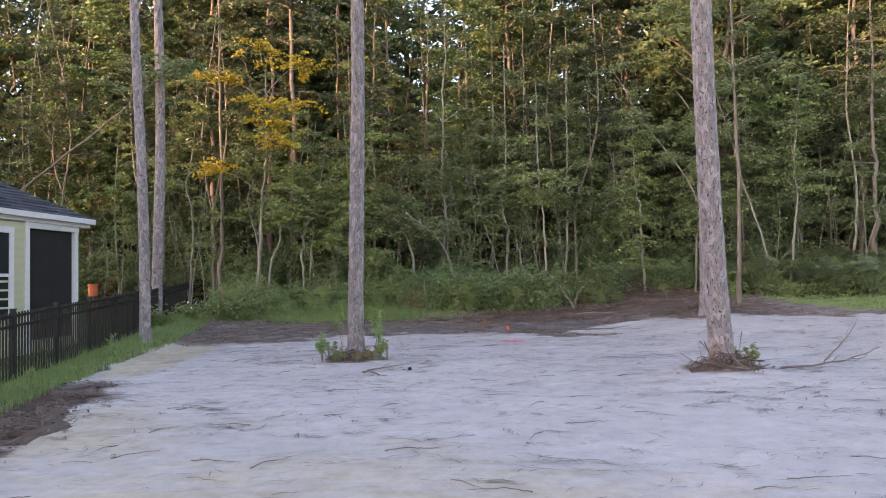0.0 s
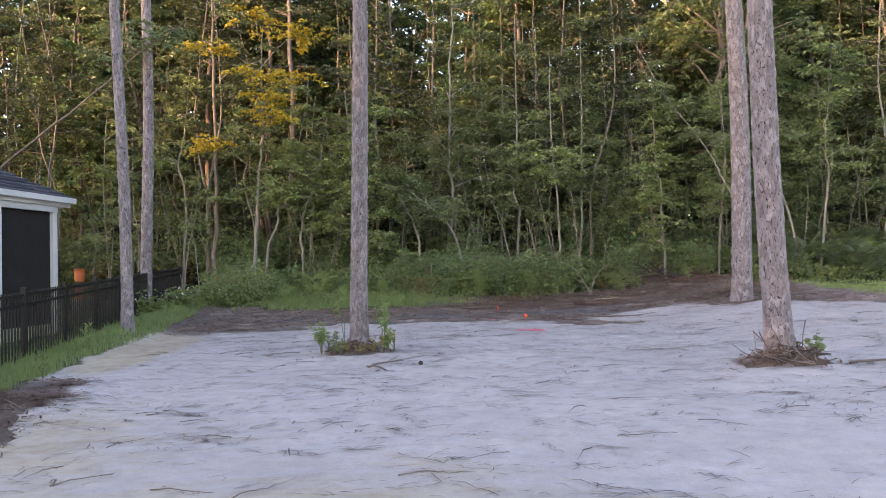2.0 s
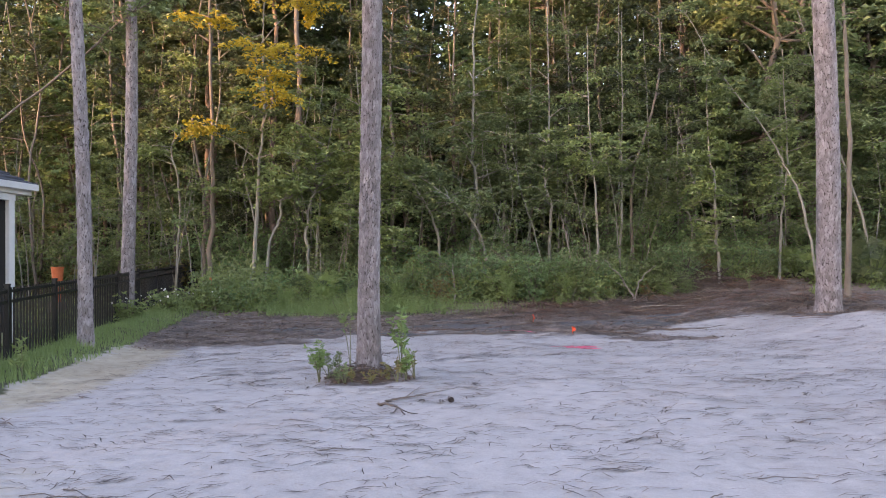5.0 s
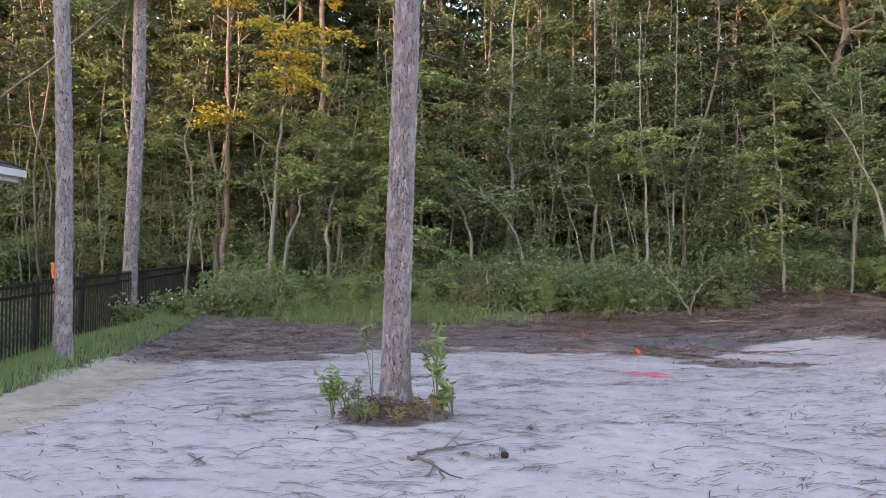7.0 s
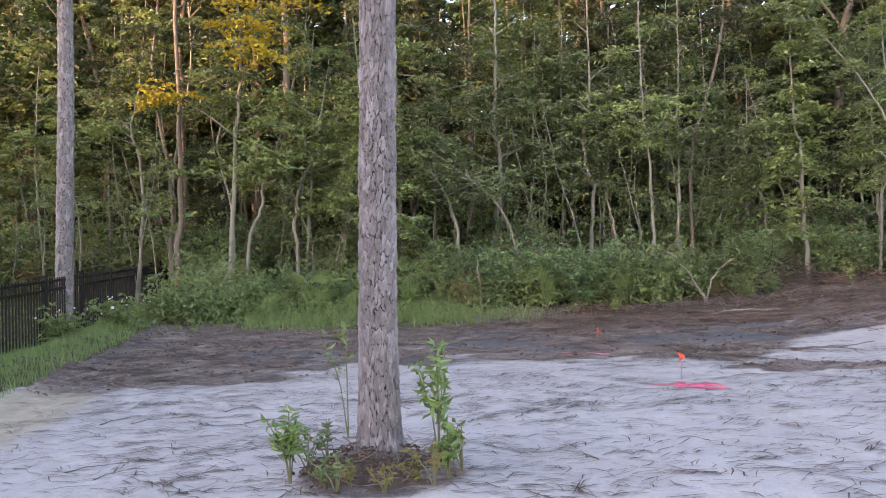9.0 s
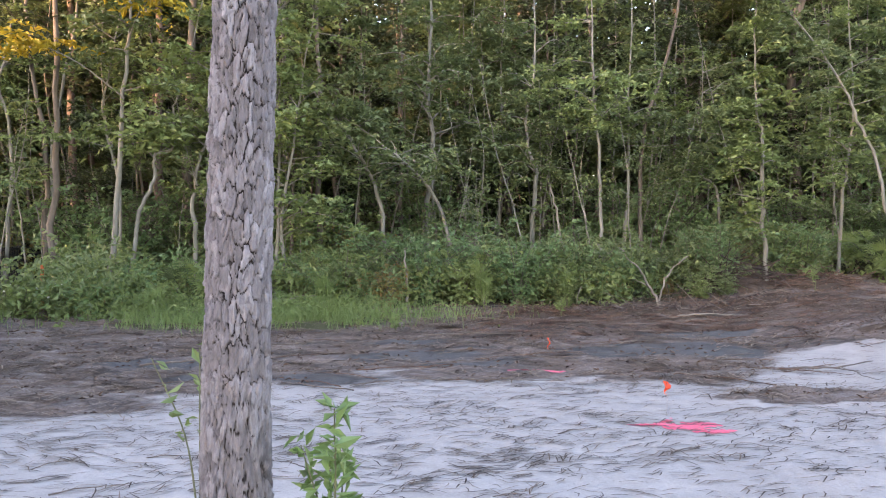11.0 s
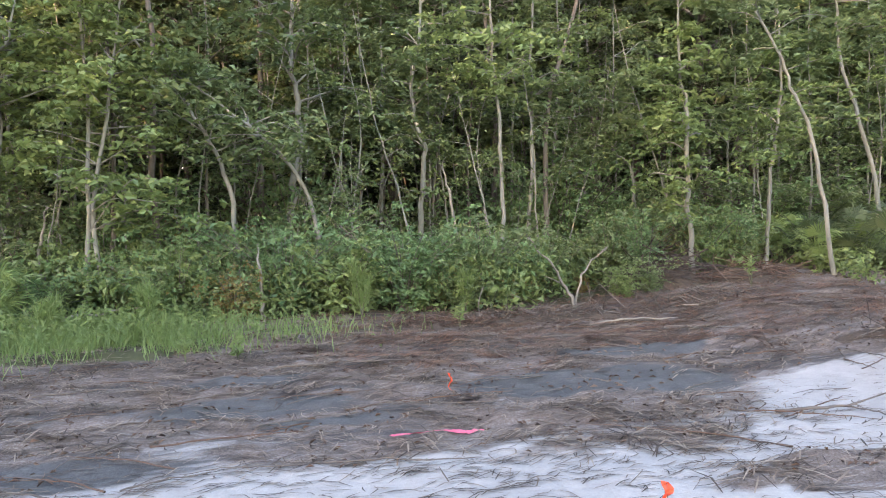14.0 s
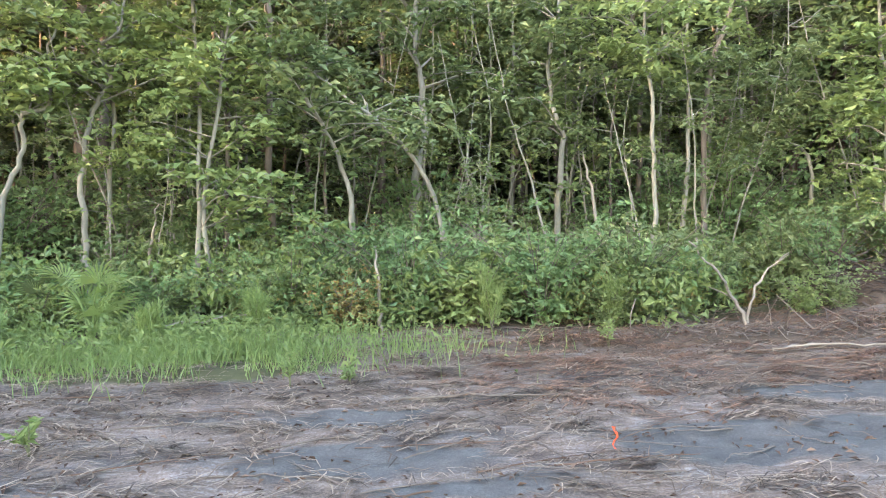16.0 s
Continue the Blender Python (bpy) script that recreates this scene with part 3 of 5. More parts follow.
tree("woodland_tree", -0.07, 25.3, [(0.05, 1.5), (0.22, 2.8), (0.1, 3.9), (0.16, 6.5), (0.3, 10)], 0.085, "pale bent hardwood trunk among leafy saplings", branches=24, reach=1.6)
tree("woodland_tree", -0.6, 27.0, [(0.05, 2.0), (0.1, 5.0), (0.2, 11)], 0.09, "straight grey hardwood trunk inside the wood", branches=26, reach=1.8, size=0.12, bark=BARK_BROWN)
tree("sapling", 1.68, 27.0, [(0.1, 2.4), (0.14, 3.6), (0.2, 7)], 0.055, PALE)
tree("sapling", 0.92, 27.0, [(0.05, 2.4), (0.12, 3.5), (0.25, 6.5)], 0.045, PALE)
tree("sapling", 1.28, 27.0, [(0.1, 2.4), (0.16, 3.1), (0.0, 6.0)], 0.04, PALE)
tree("woodland_tree", 2.05, 24.5, [(0.0, 1.4), (0.05, 2.3), (-0.12, 3.2), (0.02, 4.7), (0.1, 8.5)], 0.065, "crooked pale hardwood trunk with sparse lower leaves", branches=20, reach=1.3)
tree("sapling", 3.08, 23.4, [(0.09, 1.5), (0.04, 3.1), (-0.06, 4.4), (-0.1, 7.0)], 0.05, PALE, LEAF_LIGHT, branches=20)
tree("sapling", 3.9, 24.5, [(0.12, 2.2), (0.18, 4.2), (0.2, 7.5)], 0.05, PALE)
tree("sapling", 6.05, 22.8, [(-0.06, 1.35), (-0.08, 2.6), (-0.2, 3.5), (-0.3, 6.0)], 0.055, "pale sapling wrapped in leafy vines beside the brush pile", LEAF_LIGHT, branches=30, reach=0.6, low=0.15)
tree("sapling", 7.69, 23.3, [(0.12, 1.7), (0.25, 3.3), (0.3, 6.0)], 0.045, PALE, LEAF_LIGHT)
tree("leaning_tree", 8.3, 22.4, [(-0.4, 2.1), (-0.73, 2.85), (-1.2, 3.75), (-2.3, 5.3), (-3.2, 7.0)], 0.042, "curved leaning pale tree beside the brush pile", branches=14, low=0.55)
tree("leaning_tree", 10.2, 23.3, [(-0.45, 1.9), (-0.95, 3.7), (-1.3, 4.8), (-1.9, 7.0)], 0.05, "pale leaning trunk over saw palmettos", branches=14, low=0.5)
tree("sapling", 5.95, 24.5, [(-0.1, 1.6), (-0.4, 2.0), (-0.45, 2.3), (-0.3, 4.5)], 0.04, PALE)
tree("woodland_tree", -7.12, 24.0, [(0.1, 3.8), (0.06, 7.6), (0.1, 12)], 0.085, "slim straight grey trunk near the fence corner", branches=16, reach=1.2, low=0.5, bark=BARK_BROWN)
gold = tree("woodland_tree", -5.70, 23.1, [(0.1, 2.7), (0.3, 4.9), (0.4, 8.0)], 0.07, "hardwood tree with yellow leaves, sunlight put into their colour", branches=12, reach=1.3, low=0.4)
# yellow sprays stand in for sunlit foliage, placed to fit the camera's view
gb, gl = Geo(), Geo()
for dx, dy, h, rad_, count in ((1.1, -0.6, 6.3, 0.8, 18), (0.55, -0.5, 5.75, 0.5, 9), (0.85, -0.6, 5.2, 0.45, 10), (-1.05, -0.7, 4.45, 0.55, 12), (1.5, -0.4, 7.6, 0.9, 16), (-0.7, -0.2, 7.2, 0.6, 9), (0.2, -0.3, 8.2, 0.6, 8)):
    tip, root = np.array([dx, dy, h]), np.array([0.25, 0.0, h - 0.5 - 0.3 * abs(dx)])
    p = spline([root, (root + tip) / 2 + [0, 0, 0.12], tip], 4)
    tube(gb, p, np.linspace(0.018, 0.004, len(p)), 5)
    sprays(gl, tip + RNG.normal(size=(count, 3)) * np.array([rad_, rad_, 0.12]) * 0.6, 3, 0.45, 9, 0.13, 0.6)
part("limb", gb, BARK_PALE, gold)
tagged(part("autumn_leaves", gl, LEAF_YELLOW, gold, "yellow leaves with low sunlight put into their colour"), kind="stuff")
tree("sapling", -6.0, 24.2, [(0.1, 1.9), (-0.2, 3.4), (0.0, 4.2), (0.3, 6.0)], 0.04, PALE, LEAF_LIGHT)
tree("pine_tree", -5.37, 27.0, [(0.05, 8.0), (0.2, 16)], 0.14, "tall brown pine trunk inside the wood", NEEDLE, BARK_BROWN, branches=20, reach=2, size=0.2, low=0.6)
tree("sapling", -4.3, 24.0, [(0.2, 2.6), (0.05, 3.6), (0.3, 6.0)], 0.045, PALE, branches=20)
tree("sapling", -8.4, 25.0, [(0.2, 2.8), (0.0, 4.0), (0.15, 5.0), (0.4, 7.0)], 0.05, PALE, LEAF_LIGHT)
tree("woodland_tree", 7.75, 20.0, [(0.08, 3.3), (0.08, 7.0), (0.1, 11)], 0.075, "slim straight grey trunk on the debris bank", branches=16, reach=1.4, low=0.55, bark=BARK_BROWN)
tree("sapling", 10.3, 22.6, [(0.35, 2.9), (0.32, 3.9), (0.4, 6.5)], 0.045, PALE, LEAF_LIGHT)
TWIST = "twisted pale sapling bending among leafy branches"
tree("sapling", -4.32, 23.6, [(0.0, 0.7), (-0.06, 1.95), (0.12, 2.75), (0.38, 3.05), (0.17, 3.45), (0.5, 3.75), (0.75, 5.2)], 0.055, TWIST, LEAF_LIGHT, branches=22, reach=1.3, low=0.4)
tree("sapling", -5.5, 23.4, [(0.16, 1.4), (0.45, 2.15), (0.5, 2.55), (0.78, 2.75), (0.8, 3.4), (0.94, 3.8), (1.3, 5.4)], 0.05, TWIST, LEAF_LIGHT, branches=20, reach=1.2, low=0.4)
tree("sapling", -1.5, 26.0, [(0.02, 1.9), (0.05, 3.0), (0.1, 6.0)], 0.04, PALE, bark=BARK_BROWN)
for sx, sy, b1, h1, rr, bk in ((1.19, 28, -0.14, 4, 0.045, BARK_PALE), (1.41, 28.2, -0.14, 4, 0.04, BARK_PALE), (1.9, 28, 0.06, 4.5, 0.06, BARK_BROWN), (0.6, 28.4, 0.3, 4, 0.04, BARK_PALE), (5.75, 34, -0.06, 6, 0.13, BARK_BROWN), (8.86, 34, 0.0, 6, 0.16, BARK_BROWN), (9.6, 34, 0.1, 6, 0.09, BARK_BROWN), (-4.2, 30, 0.1, 5, 0.10, BARK_BROWN), (3.4, 29, -0.1, 5, 0.07, BARK_BROWN), (4.4, 27, 0.12, 4, 0.05, BARK_PALE), (-3.2, 28, -0.15, 4, 0.05, BARK_PALE), (11.6, 29, 0.1, 5, 0.08, BARK_BROWN), (2.6, 26.4, 0.25, 3.5, 0.035, BARK_PALE)):
    tree("woodland_tree", sx, sy, [(b1 * 0.4, h1 * 0.5), (b1, h1), (b1 * 1.4, h1 * 2.4)], rr, "straight slim trunk inside the wood", bark=bk, branches=18, reach=1.4, low=0.5)
tree("leaning_tree", -15.2, 20.0, [(2.0, 2.0), (4.1, 3.85), (6.4, 5.75), (7.4, 6.6), (8.6, 7.4)], 0.05, "grey tree leaning out from behind the house", bark=BARK_BROWN, branches=16, reach=1.4, low=0.55)
for sx, sy, rr in ((-16.0, 34, 0.13), (-15.2, 35.2, 0.11), (-13.4, 34.6, 0.1), (-10.1, 34, 0.14), (-7.0, 34.5, 0.13), (-17.5, 35.5, 0.13)):
    tree("tall_pine", sx, sy, [(0.05, 5), (0.1, 10), (0.2, 18)], rr, "reddish pine trunk catching evening sun in the wood", NEEDLE, BARK_RED, branches=26, reach=2.0, per=22, size=0.24, low=0.55)
tree("woodland_tree", 13.9, 24.5, [(0.1, 3), (0.25, 6), (0.3, 11)], 0.11, "grey trunk above saw palmettos at the wood's edge", branches=20, reach=1.7, bark=BARK_BROWN)


def spread(kind, spots, templates):
    """Copies of some templates at the spots, each turned and scaled."""
    for k, (x, y, s) in enumerate(spots):
        src = templates[int(RNG.integers(len(templates)))]
        ob = copy_thing(src, pose(x, y, at(x, y) - 0.05, RNG.normal() * 2, RNG.normal() * 2, RNG.uniform(0, 360)))
        ob.scale = (s, s, s * RNG.uniform(0.9, 1.15))


def scatter(n, x0, x1, y0, y1, gap, clear=()):
    out, tries = [], 0
    while len(out) < n and tries < n * 40:
        tries += 1
        x, y = RNG.uniform(x0, x1), RNG.uniform(y0, y1)
        if all((x - a) ** 2 + (y - b) ** 2 > gap * gap for a, b in out) and all((x - a) ** 2 + (y - b) ** 2 > c * c for a, b, c in clear):
            out.append((x, y))
    return out


# fill of saplings
fill = [
    tree("sapling", -9.5, 26.5, [(0.1, 2), (-0.1, 4), (0.2, 6.5)], 0.04, "slim leafy sapling in the shade of the wood", branches=20, reach=1.2, size=0.12, low=0.2),
    tree("sapling", 4.9, 26.2, [(0.15, 2), (0.3, 4), (0.25, 7.5)], 0.045, "slim leafy sapling in the shade of the wood", LEAF_LIGHT, branches=20, reach=1.2, size=0.12, low=0.2),
    tree("sapling", 9.0, 26.0, [(-0.15, 2), (0.1, 3.5), (0.0, 6)], 0.035, "slim leafy sapling in the shade of the wood", branches=22, reach=1.1, size=0.11, low=0.15),
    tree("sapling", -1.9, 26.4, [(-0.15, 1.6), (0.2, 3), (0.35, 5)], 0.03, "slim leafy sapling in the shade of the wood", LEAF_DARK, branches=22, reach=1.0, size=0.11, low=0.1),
]
spread("sapling", [(x, y, RNG.uniform(0.75, 1.2)) for x, y in scatter(62, -20, 22, 24.8, 33, 1.0)], fill)

# bare thin stems in the shade, with that shade toned into their leaves
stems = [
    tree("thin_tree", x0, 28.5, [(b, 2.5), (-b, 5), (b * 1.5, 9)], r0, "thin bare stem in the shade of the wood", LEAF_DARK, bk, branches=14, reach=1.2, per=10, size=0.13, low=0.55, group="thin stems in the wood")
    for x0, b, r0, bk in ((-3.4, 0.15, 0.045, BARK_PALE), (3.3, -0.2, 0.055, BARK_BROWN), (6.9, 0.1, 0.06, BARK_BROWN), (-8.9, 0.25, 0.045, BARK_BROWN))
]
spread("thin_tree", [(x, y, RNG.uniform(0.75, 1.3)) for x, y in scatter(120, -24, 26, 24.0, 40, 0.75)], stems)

# thin whips at the edge
whips = [
    tree("whip", x0, 24.2, [(b, 1.2), (b * 2.2, 2.4), (b * 1.6 + c, 3.8)], r0, "thin pale whip with sparse leaves at the wood's edge", lf, BARK_PALE, branches=6, reach=0.7, per=6, size=0.10, low=0.4, group="thin whips at the wood's edge")
    for x0, b, c, r0, lf in ((-3.6, 0.12, 0.1, 0.020, LEAF_LIGHT), (1.1, -0.25, -0.4, 0.022, LEAF), (4.4, 0.3, 0.5, 0.018, LEAF), (-7.6, -0.1, 0.3, 0.024, LEAF_LIGHT))
]
spread("whip", [(x, y, RNG.uniform(0.6, 1.25)) for x, y in scatter(95, -14, 15, 23.0, 28, 0.45)], whips)

# tall trees behind
tall = [
    tree("tall_tree", -10.5, 31, [(0.3, 4), (0.1, 9), (0.4, 16)], 0.14, "tall leafy hardwood deep in the wood", LEAF, BARK_BROWN, branches=70, reach=2.7, per=24, size=0.2, low=0.2, group="tall trees of the wood"),
    tree("tall_tree", 2.8, 31.5, [(-0.2, 4), (0.3, 9), (0.0, 15)], 0.13, "tall leafy hardwood deep in the wood", LEAF, BARK_BROWN, branches=70, reach=2.6, per=24, size=0.19, low=0.25, group="tall trees of the wood"),
    tree("tall_tree", 12.0, 30.5, [(0.2, 4), (-0.2, 8), (0.2, 14)], 0.12, "tall leafy hardwood deep in the wood", LEAF_BLUE, BARK_BROWN, branches=70, reach=2.5, per=24, size=0.19, low=0.2, group="tall trees of the wood"),
    tree("tall_pine", 7.85, 32.0, [(0.1, 6), (0.0, 12), (0.1, 19)], 0.17, "tall straight pine trunk deep in the wood", NEEDLE, BARK_RED, branches=46, reach=2.4, per=26, size=0.26, low=0.45, group="tall trees of the wood"),
]
spread("tall_tree", [(x + RNG.normal() * 0.8, 43 + RNG.normal(), 1.25) for x in range(-38, 44, 4)] + [(-7.6, 33, 1.15), (-9.2, 37, 1.2), (-6.2, 39, 1.2), (-4.4, 35, 1.1), (-12, 35, 1.1)] + [(x, y, RNG.uniform(0.9, 1.2)) for x, y in scatter(16, 9, 34, 27.5, 38, 2.0)] + [(x, y, RNG.uniform(0.8, 1.2)) for x, y in scatter(80, -36, 40, 29, 50, 2.2)], tall)


# ---------- undergrowth ----------
def shrub(x, y, s, leaf, size, n, label, group="shrubs along the wood's edge"):
    th = thing("shrub", pose(x, y, at(x, y) - 0.03), label, "shrub", group)
    gb, gl = Geo(), Geo()
    for k in range(n):
        an, ti = RNG.uniform(0, 2 * np.pi), RNG.uniform(0.1, 1.3)
        h = s * RNG.uniform(0.5, 1.15)
        e = np.array([np.cos(an) * ti * h * 0.75, np.sin(an) * ti * h * 0.75, h])
        p = spline([(0, 0, 0), e * [0.35, 0.35, 0.55], e], 4)
        tube(gb, p, np.linspace(0.009, 0.003, len(p)), 4)
        sprays(gl, p[[2, 4, 6, 8]] + RNG.normal(size=(4, 3)) * np.array([0.06, 0.06, 0.04]) * s, 3, 0.22 * s + 0.05, int(RNG.integers(4, 8)), size, 0.5)
    tagged(part("twig_mass", gb, BARK_BROWN, th), kind="stuff")
    tagged(part("foliage", gl, leaf, th), kind="stuff")
    return th


bushes = [
    shrub(-0.2, 22.6, 1.2, LEAF_BLUE, 0.085, 28, "dense bluish-green bush at the edge of the wood"),
    shrub(1.4, 22.5, 1.3, LEAF_BLUE, 0.09, 28, "dense bluish-green bush at the edge of the wood"),
    shrub(2.6, 22.7, 1.1, LEAF, 0.085, 26, "low green bush at the edge of the wood"),
    shrub(-1.6, 22.6, 0.9, LEAF_LIGHT, 0.08, 24, "low bright green bush at the edge of the wood"),
    shrub(-0.9, 22.2, 0.7, LEAF_RUST, 0.05, 22, "low rusty-leaved bush at the edge of the wood"),
    shrub(0.6, 22.3, 0.85, LEAF_LIGHT, 0.095, 24, "low bright green bush at the edge of the wood"),
    shrub(4.8, 23.2, 1.0, LEAF, 0.09, 24, "low green bush at the edge of the wood"),
]
edge_y = lambda x: 22.4 + 0.9 * float(step01(2.5, 6, x)) + 0.3 * math.sin(x * 1.7) - 1.6 * float(step01(-4.2, -6, x))
spots = []
for x in np.arange(-8.4, 7.4, 0.42):
    spots.append((x + RNG.normal() * 0.12, edge_y(x) + RNG.uniform(-0.1, 0.7), RNG.uniform(0.3, 0.75) * (0.6 if x < -4.3 else 1.0)))
    spots.append((x + RNG.normal() * 0.2, edge_y(x) + RNG.uniform(0.7, 2.0), RNG.uniform(0.45, 0.95) * (0.65 if x < -4.3 else 1.0)))
for x in np.arange(-16, 18, 1.0):
    spots.append((x + RNG.normal() * 0.3, 25.4 + RNG.uniform(0, 1.6), RNG.uniform(0.9, 1.6)))
for x in np.arange(-16, 18, 1.6):
    spots.append((x + RNG.normal() * 0.5, 28.2 + RNG.uniform(0, 2.5), RNG.uniform(1.1, 1.8)))
for y in np.arange(20.5, 25, 0.7):
    spots.append((-9.6 - 0.17 * y * 0.3 + RNG.normal() * 0.6 - max(0, (18 - y)) * 0.9, y + 3.5, RNG.uniform(1.0, 1.9)))
spots = [q for q in spots if q[1] > 25.5 or q[0] > -4.19 - 0.17 * q[1] + 1.5 or q[0] < -10.5]
spots += [(5.1, 22.45, 0.55), (6.45, 23.2, 0.75), (4.6, 22.3, 0.5), (5.9, 23.5, 0.9), (5.3, 23.1, 0.8), (7.0, 23.2, 0.7)]
spread("shrub", spots, bushes)


def palmetto(x, y, s, label, green=None):
    """A saw palmetto: fans of stiff narrow blades on arching stalks."""
    th = thing("saw_palmetto", pose(x, y, at(x, y) - 0.03), label, "palmetto", "saw palmettos")
    for k in range(13):
        an, ti, h = RNG.uniform(0, 2 * np.pi), RNG.uniform(0.3, 1.0), s * RNG.uniform(0.15, 0.9)
        out = np.array([math.cos(an), math.sin(an), 0.0])
        e = out * h * ti + np.array([0, 0, h])
        g = Geo()
        p = spline([(0, 0, 0), e * [0.4, 0.4, 0.65], e], 4)
        tube(g, p, np.linspace(0.012, 0.007, len(p)), 4)
        fwd = (out * 0.8 + np.array([0, 0, RNG.uniform(0.2, 1.1)]))
        fwd /= np.linalg.norm(fwd)
        side = np.cross(fwd, [0, 0, 1.0])
        side /= np.linalg.norm(side)
        nrm = np.cross(side, fwd)
        n, fan = 19, [e]
        for q in np.linspace(-1.9, 1.9, n):
            d = fwd * math.cos(q) + side * math.sin(q)
            L = s * 0.42 * (0.75 + 0.25 * math.cos(q)) * RNG.uniform(0.9, 1.1)
            w = np.cross(d, nrm) * 0.015 * s
            b, m = e + d * L * 0.55 + nrm * 0.03, e + d * L + nrm * RNG.uniform(-0.10, 0.0) * s
            fan += [b + w, b - w + nrm * 0.008, m]
        g.add(fan, [t3 for q in range(n) for t3 in ((0, 1 + 3 * q, 2 + 3 * q), (1 + 3 * q, 3 + 3 * q, 2 + 3 * q))])
        part("frond", g, green or FROND, th)
    return th


PALM = "saw palmetto with stiff green fan fronds by the wood's edge"


def fennel(x, y, h, label):
    """A feathery upright weed: thin stems set with fine upswept threads."""
    th = thing("feathery_weed", pose(x, y, at(x, y) - 0.02), label, "weed", "feathery weeds")
    gs, gl = Geo(), Geo()
    for k in range(6):
        an, hh = RNG.uniform(0, 2 * np.pi), h * RNG.uniform(0.6, 1.0)
        e = np.array([math.cos(an) * 0.22 * hh, math.sin(an) * 0.22 * hh, hh])
        p = spline([(0, 0, 0), e * [0.4, 0.4, 0.6], e], 7)
        tube(gs, p, np.linspace(0.006, 0.002, len(p)), 4)
        blades(gl, np.repeat(p[4:], 14, 0) + RNG.normal(size=(14 * len(p[4:]), 3)) * 0.03, 0.16, 0.004, 1.5)
    part("stem", gs, BARK_BROWN, th)
    tagged(part("foliage", gl, GRASS, th), kind="stuff")
    return th


palms = [palmetto(-3.7, 22.0, 0.95, "bright green saw palmetto clump at the wood's edge", GRASS), palmetto(9.1, 22.7, 1.0, PALM), palmetto(10.9, 22.0, 0.95, PALM)]
spread("saw_palmetto", [(x, y, RNG.uniform(0.75, 1.25)) for x, y in scatter(52, 8.4, 17, 21.7, 25.5, 0.55, [(9.0, 22.6, 0.3), (7.9, 20.1, 0.6)])] + [(-3.2, 22.9, 0.9), (-4.3, 22.6, 0.8), (5.4, 23.3, 0.6), (7.0, 23.7, 0.9)], palms)


for fx, fy, fh in ((0.75, 22.05, 0.75), (2.2, 22.2, 0.6), (-2.9, 21.4, 0.5), (-1.9, 21.9, 0.55), (-4.4, 21.2, 0.5)):
    fennel(fx, fy, fh, "feathery bright green weed before the bushes")


# ---------- fence ----------
BLACK = surface("black_coated_metal", (0.008, 0.008, 0.009), (0.013, 0.013, 0.014), (0.02, 0.02, 0.022), 12, 0.45, 0.0005, metal=0.2)
POST = box(Geo(), -0.032, -0.032, -0.1, 0.032, 0.032, 1.2, 0, 0.006)
box(POST, -0.038, -0.038, 1.2, 0.038, 0.038, 1.225, 0, 0.008)
POST = POST.mesh("post", BLACK)
PICKET = box(Geo(), -0.0115, -0.0115, 0.06, 0.0115, 0.0115, 1.17, 0, 0.003).mesh("picket", BLACK)


def fence(x0, y0, x1, y1, panels, base, label):
    """Metal fence panels between square posts, with thin pickets and three rails."""
    d = Vector((x1 - x0, y1 - y0, 0)) / panels
    turn = math.degrees(math.atan2(d.y, d.x))
    th = thing("metal_fence", pose(x0, y0, base(x0, y0)), label, "fence")
    inv = th.matrix_world.inverted()
    rail = box(Geo(), 0.03, -0.016, -0.02, d.length - 0.03, 0.016, 0.02, 0, 0.004).mesh("rail", BLACK)
    for k in range(panels + 1):
        x, y = x0 + d.x * k, y0 + d.y * k
        z = base(x, y)
        part("post", POST, None, th).matrix_local = inv @ pose(x, y, z, 0, 0, turn)
        if k == panels:
            break
        z2 = base(x + d.x, y + d.y)
        tilt = -math.degrees(math.atan2(z2 - z, d.length))
        for h in (0.13, 0.98, 1.12):
            part("rail", rail, None, th).matrix_local = inv @ pose(x, y, z + h, 0, tilt, turn)
        for q in range(15):
            f = (q + 1) / 16
            part("picket", PICKET, None, th).matrix_local = inv @ pose(x + d.x * f, y + d.y * f, z + (z2 - z) * f, 0, 0, turn)


fence_base = lambda x, y: 0.055 + 0.0285 * (y - 12.2)
fence(-4.19 - 0.17 * 1.7, 1.7, -4.19 - 0.17 * 28.2, 28.2, 15, fence_base, "black metal picket fence along a grass strip")
fence(-9.06, 28.2, -22.0, 26.0, 7, lambda x, y: 0.46, "black metal picket fence behind the yard")

# ---------- house ----------
SIDING = surface("cream_lap_siding", (0.40, 0.40, 0.26), (0.46, 0.455, 0.30), (0.52, 0.51, 0.35), 3, 0.55, 0.001, (0.4, 1, 3))
WHITE = surface("white_painted_trim", (0.56, 0.56, 0.555), (0.64, 0.64, 0.635), (0.7, 0.7, 0.69), 3, 0.45, 0.0008)
SHINGLE = surface("dark_slate_shingle", (0.035, 0.038, 0.047), (0.06, 0.065, 0.08), (0.095, 0.10, 0.12), 9, 0.9, 0.006, island=True)
SCREEN = surface("dark_insect_screen", (0.010, 0.009, 0.008), (0.016, 0.014, 0.013), (0.026, 0.023, 0.021), 2.2, 0.95, 0.0)
GLASS, gt, gb_ = material("window_glass")
gb_.inputs["Base Color"].default_value = (0.02, 0.025, 0.03, 1)
gb_.inputs["Roughness"].default_value = 0.04

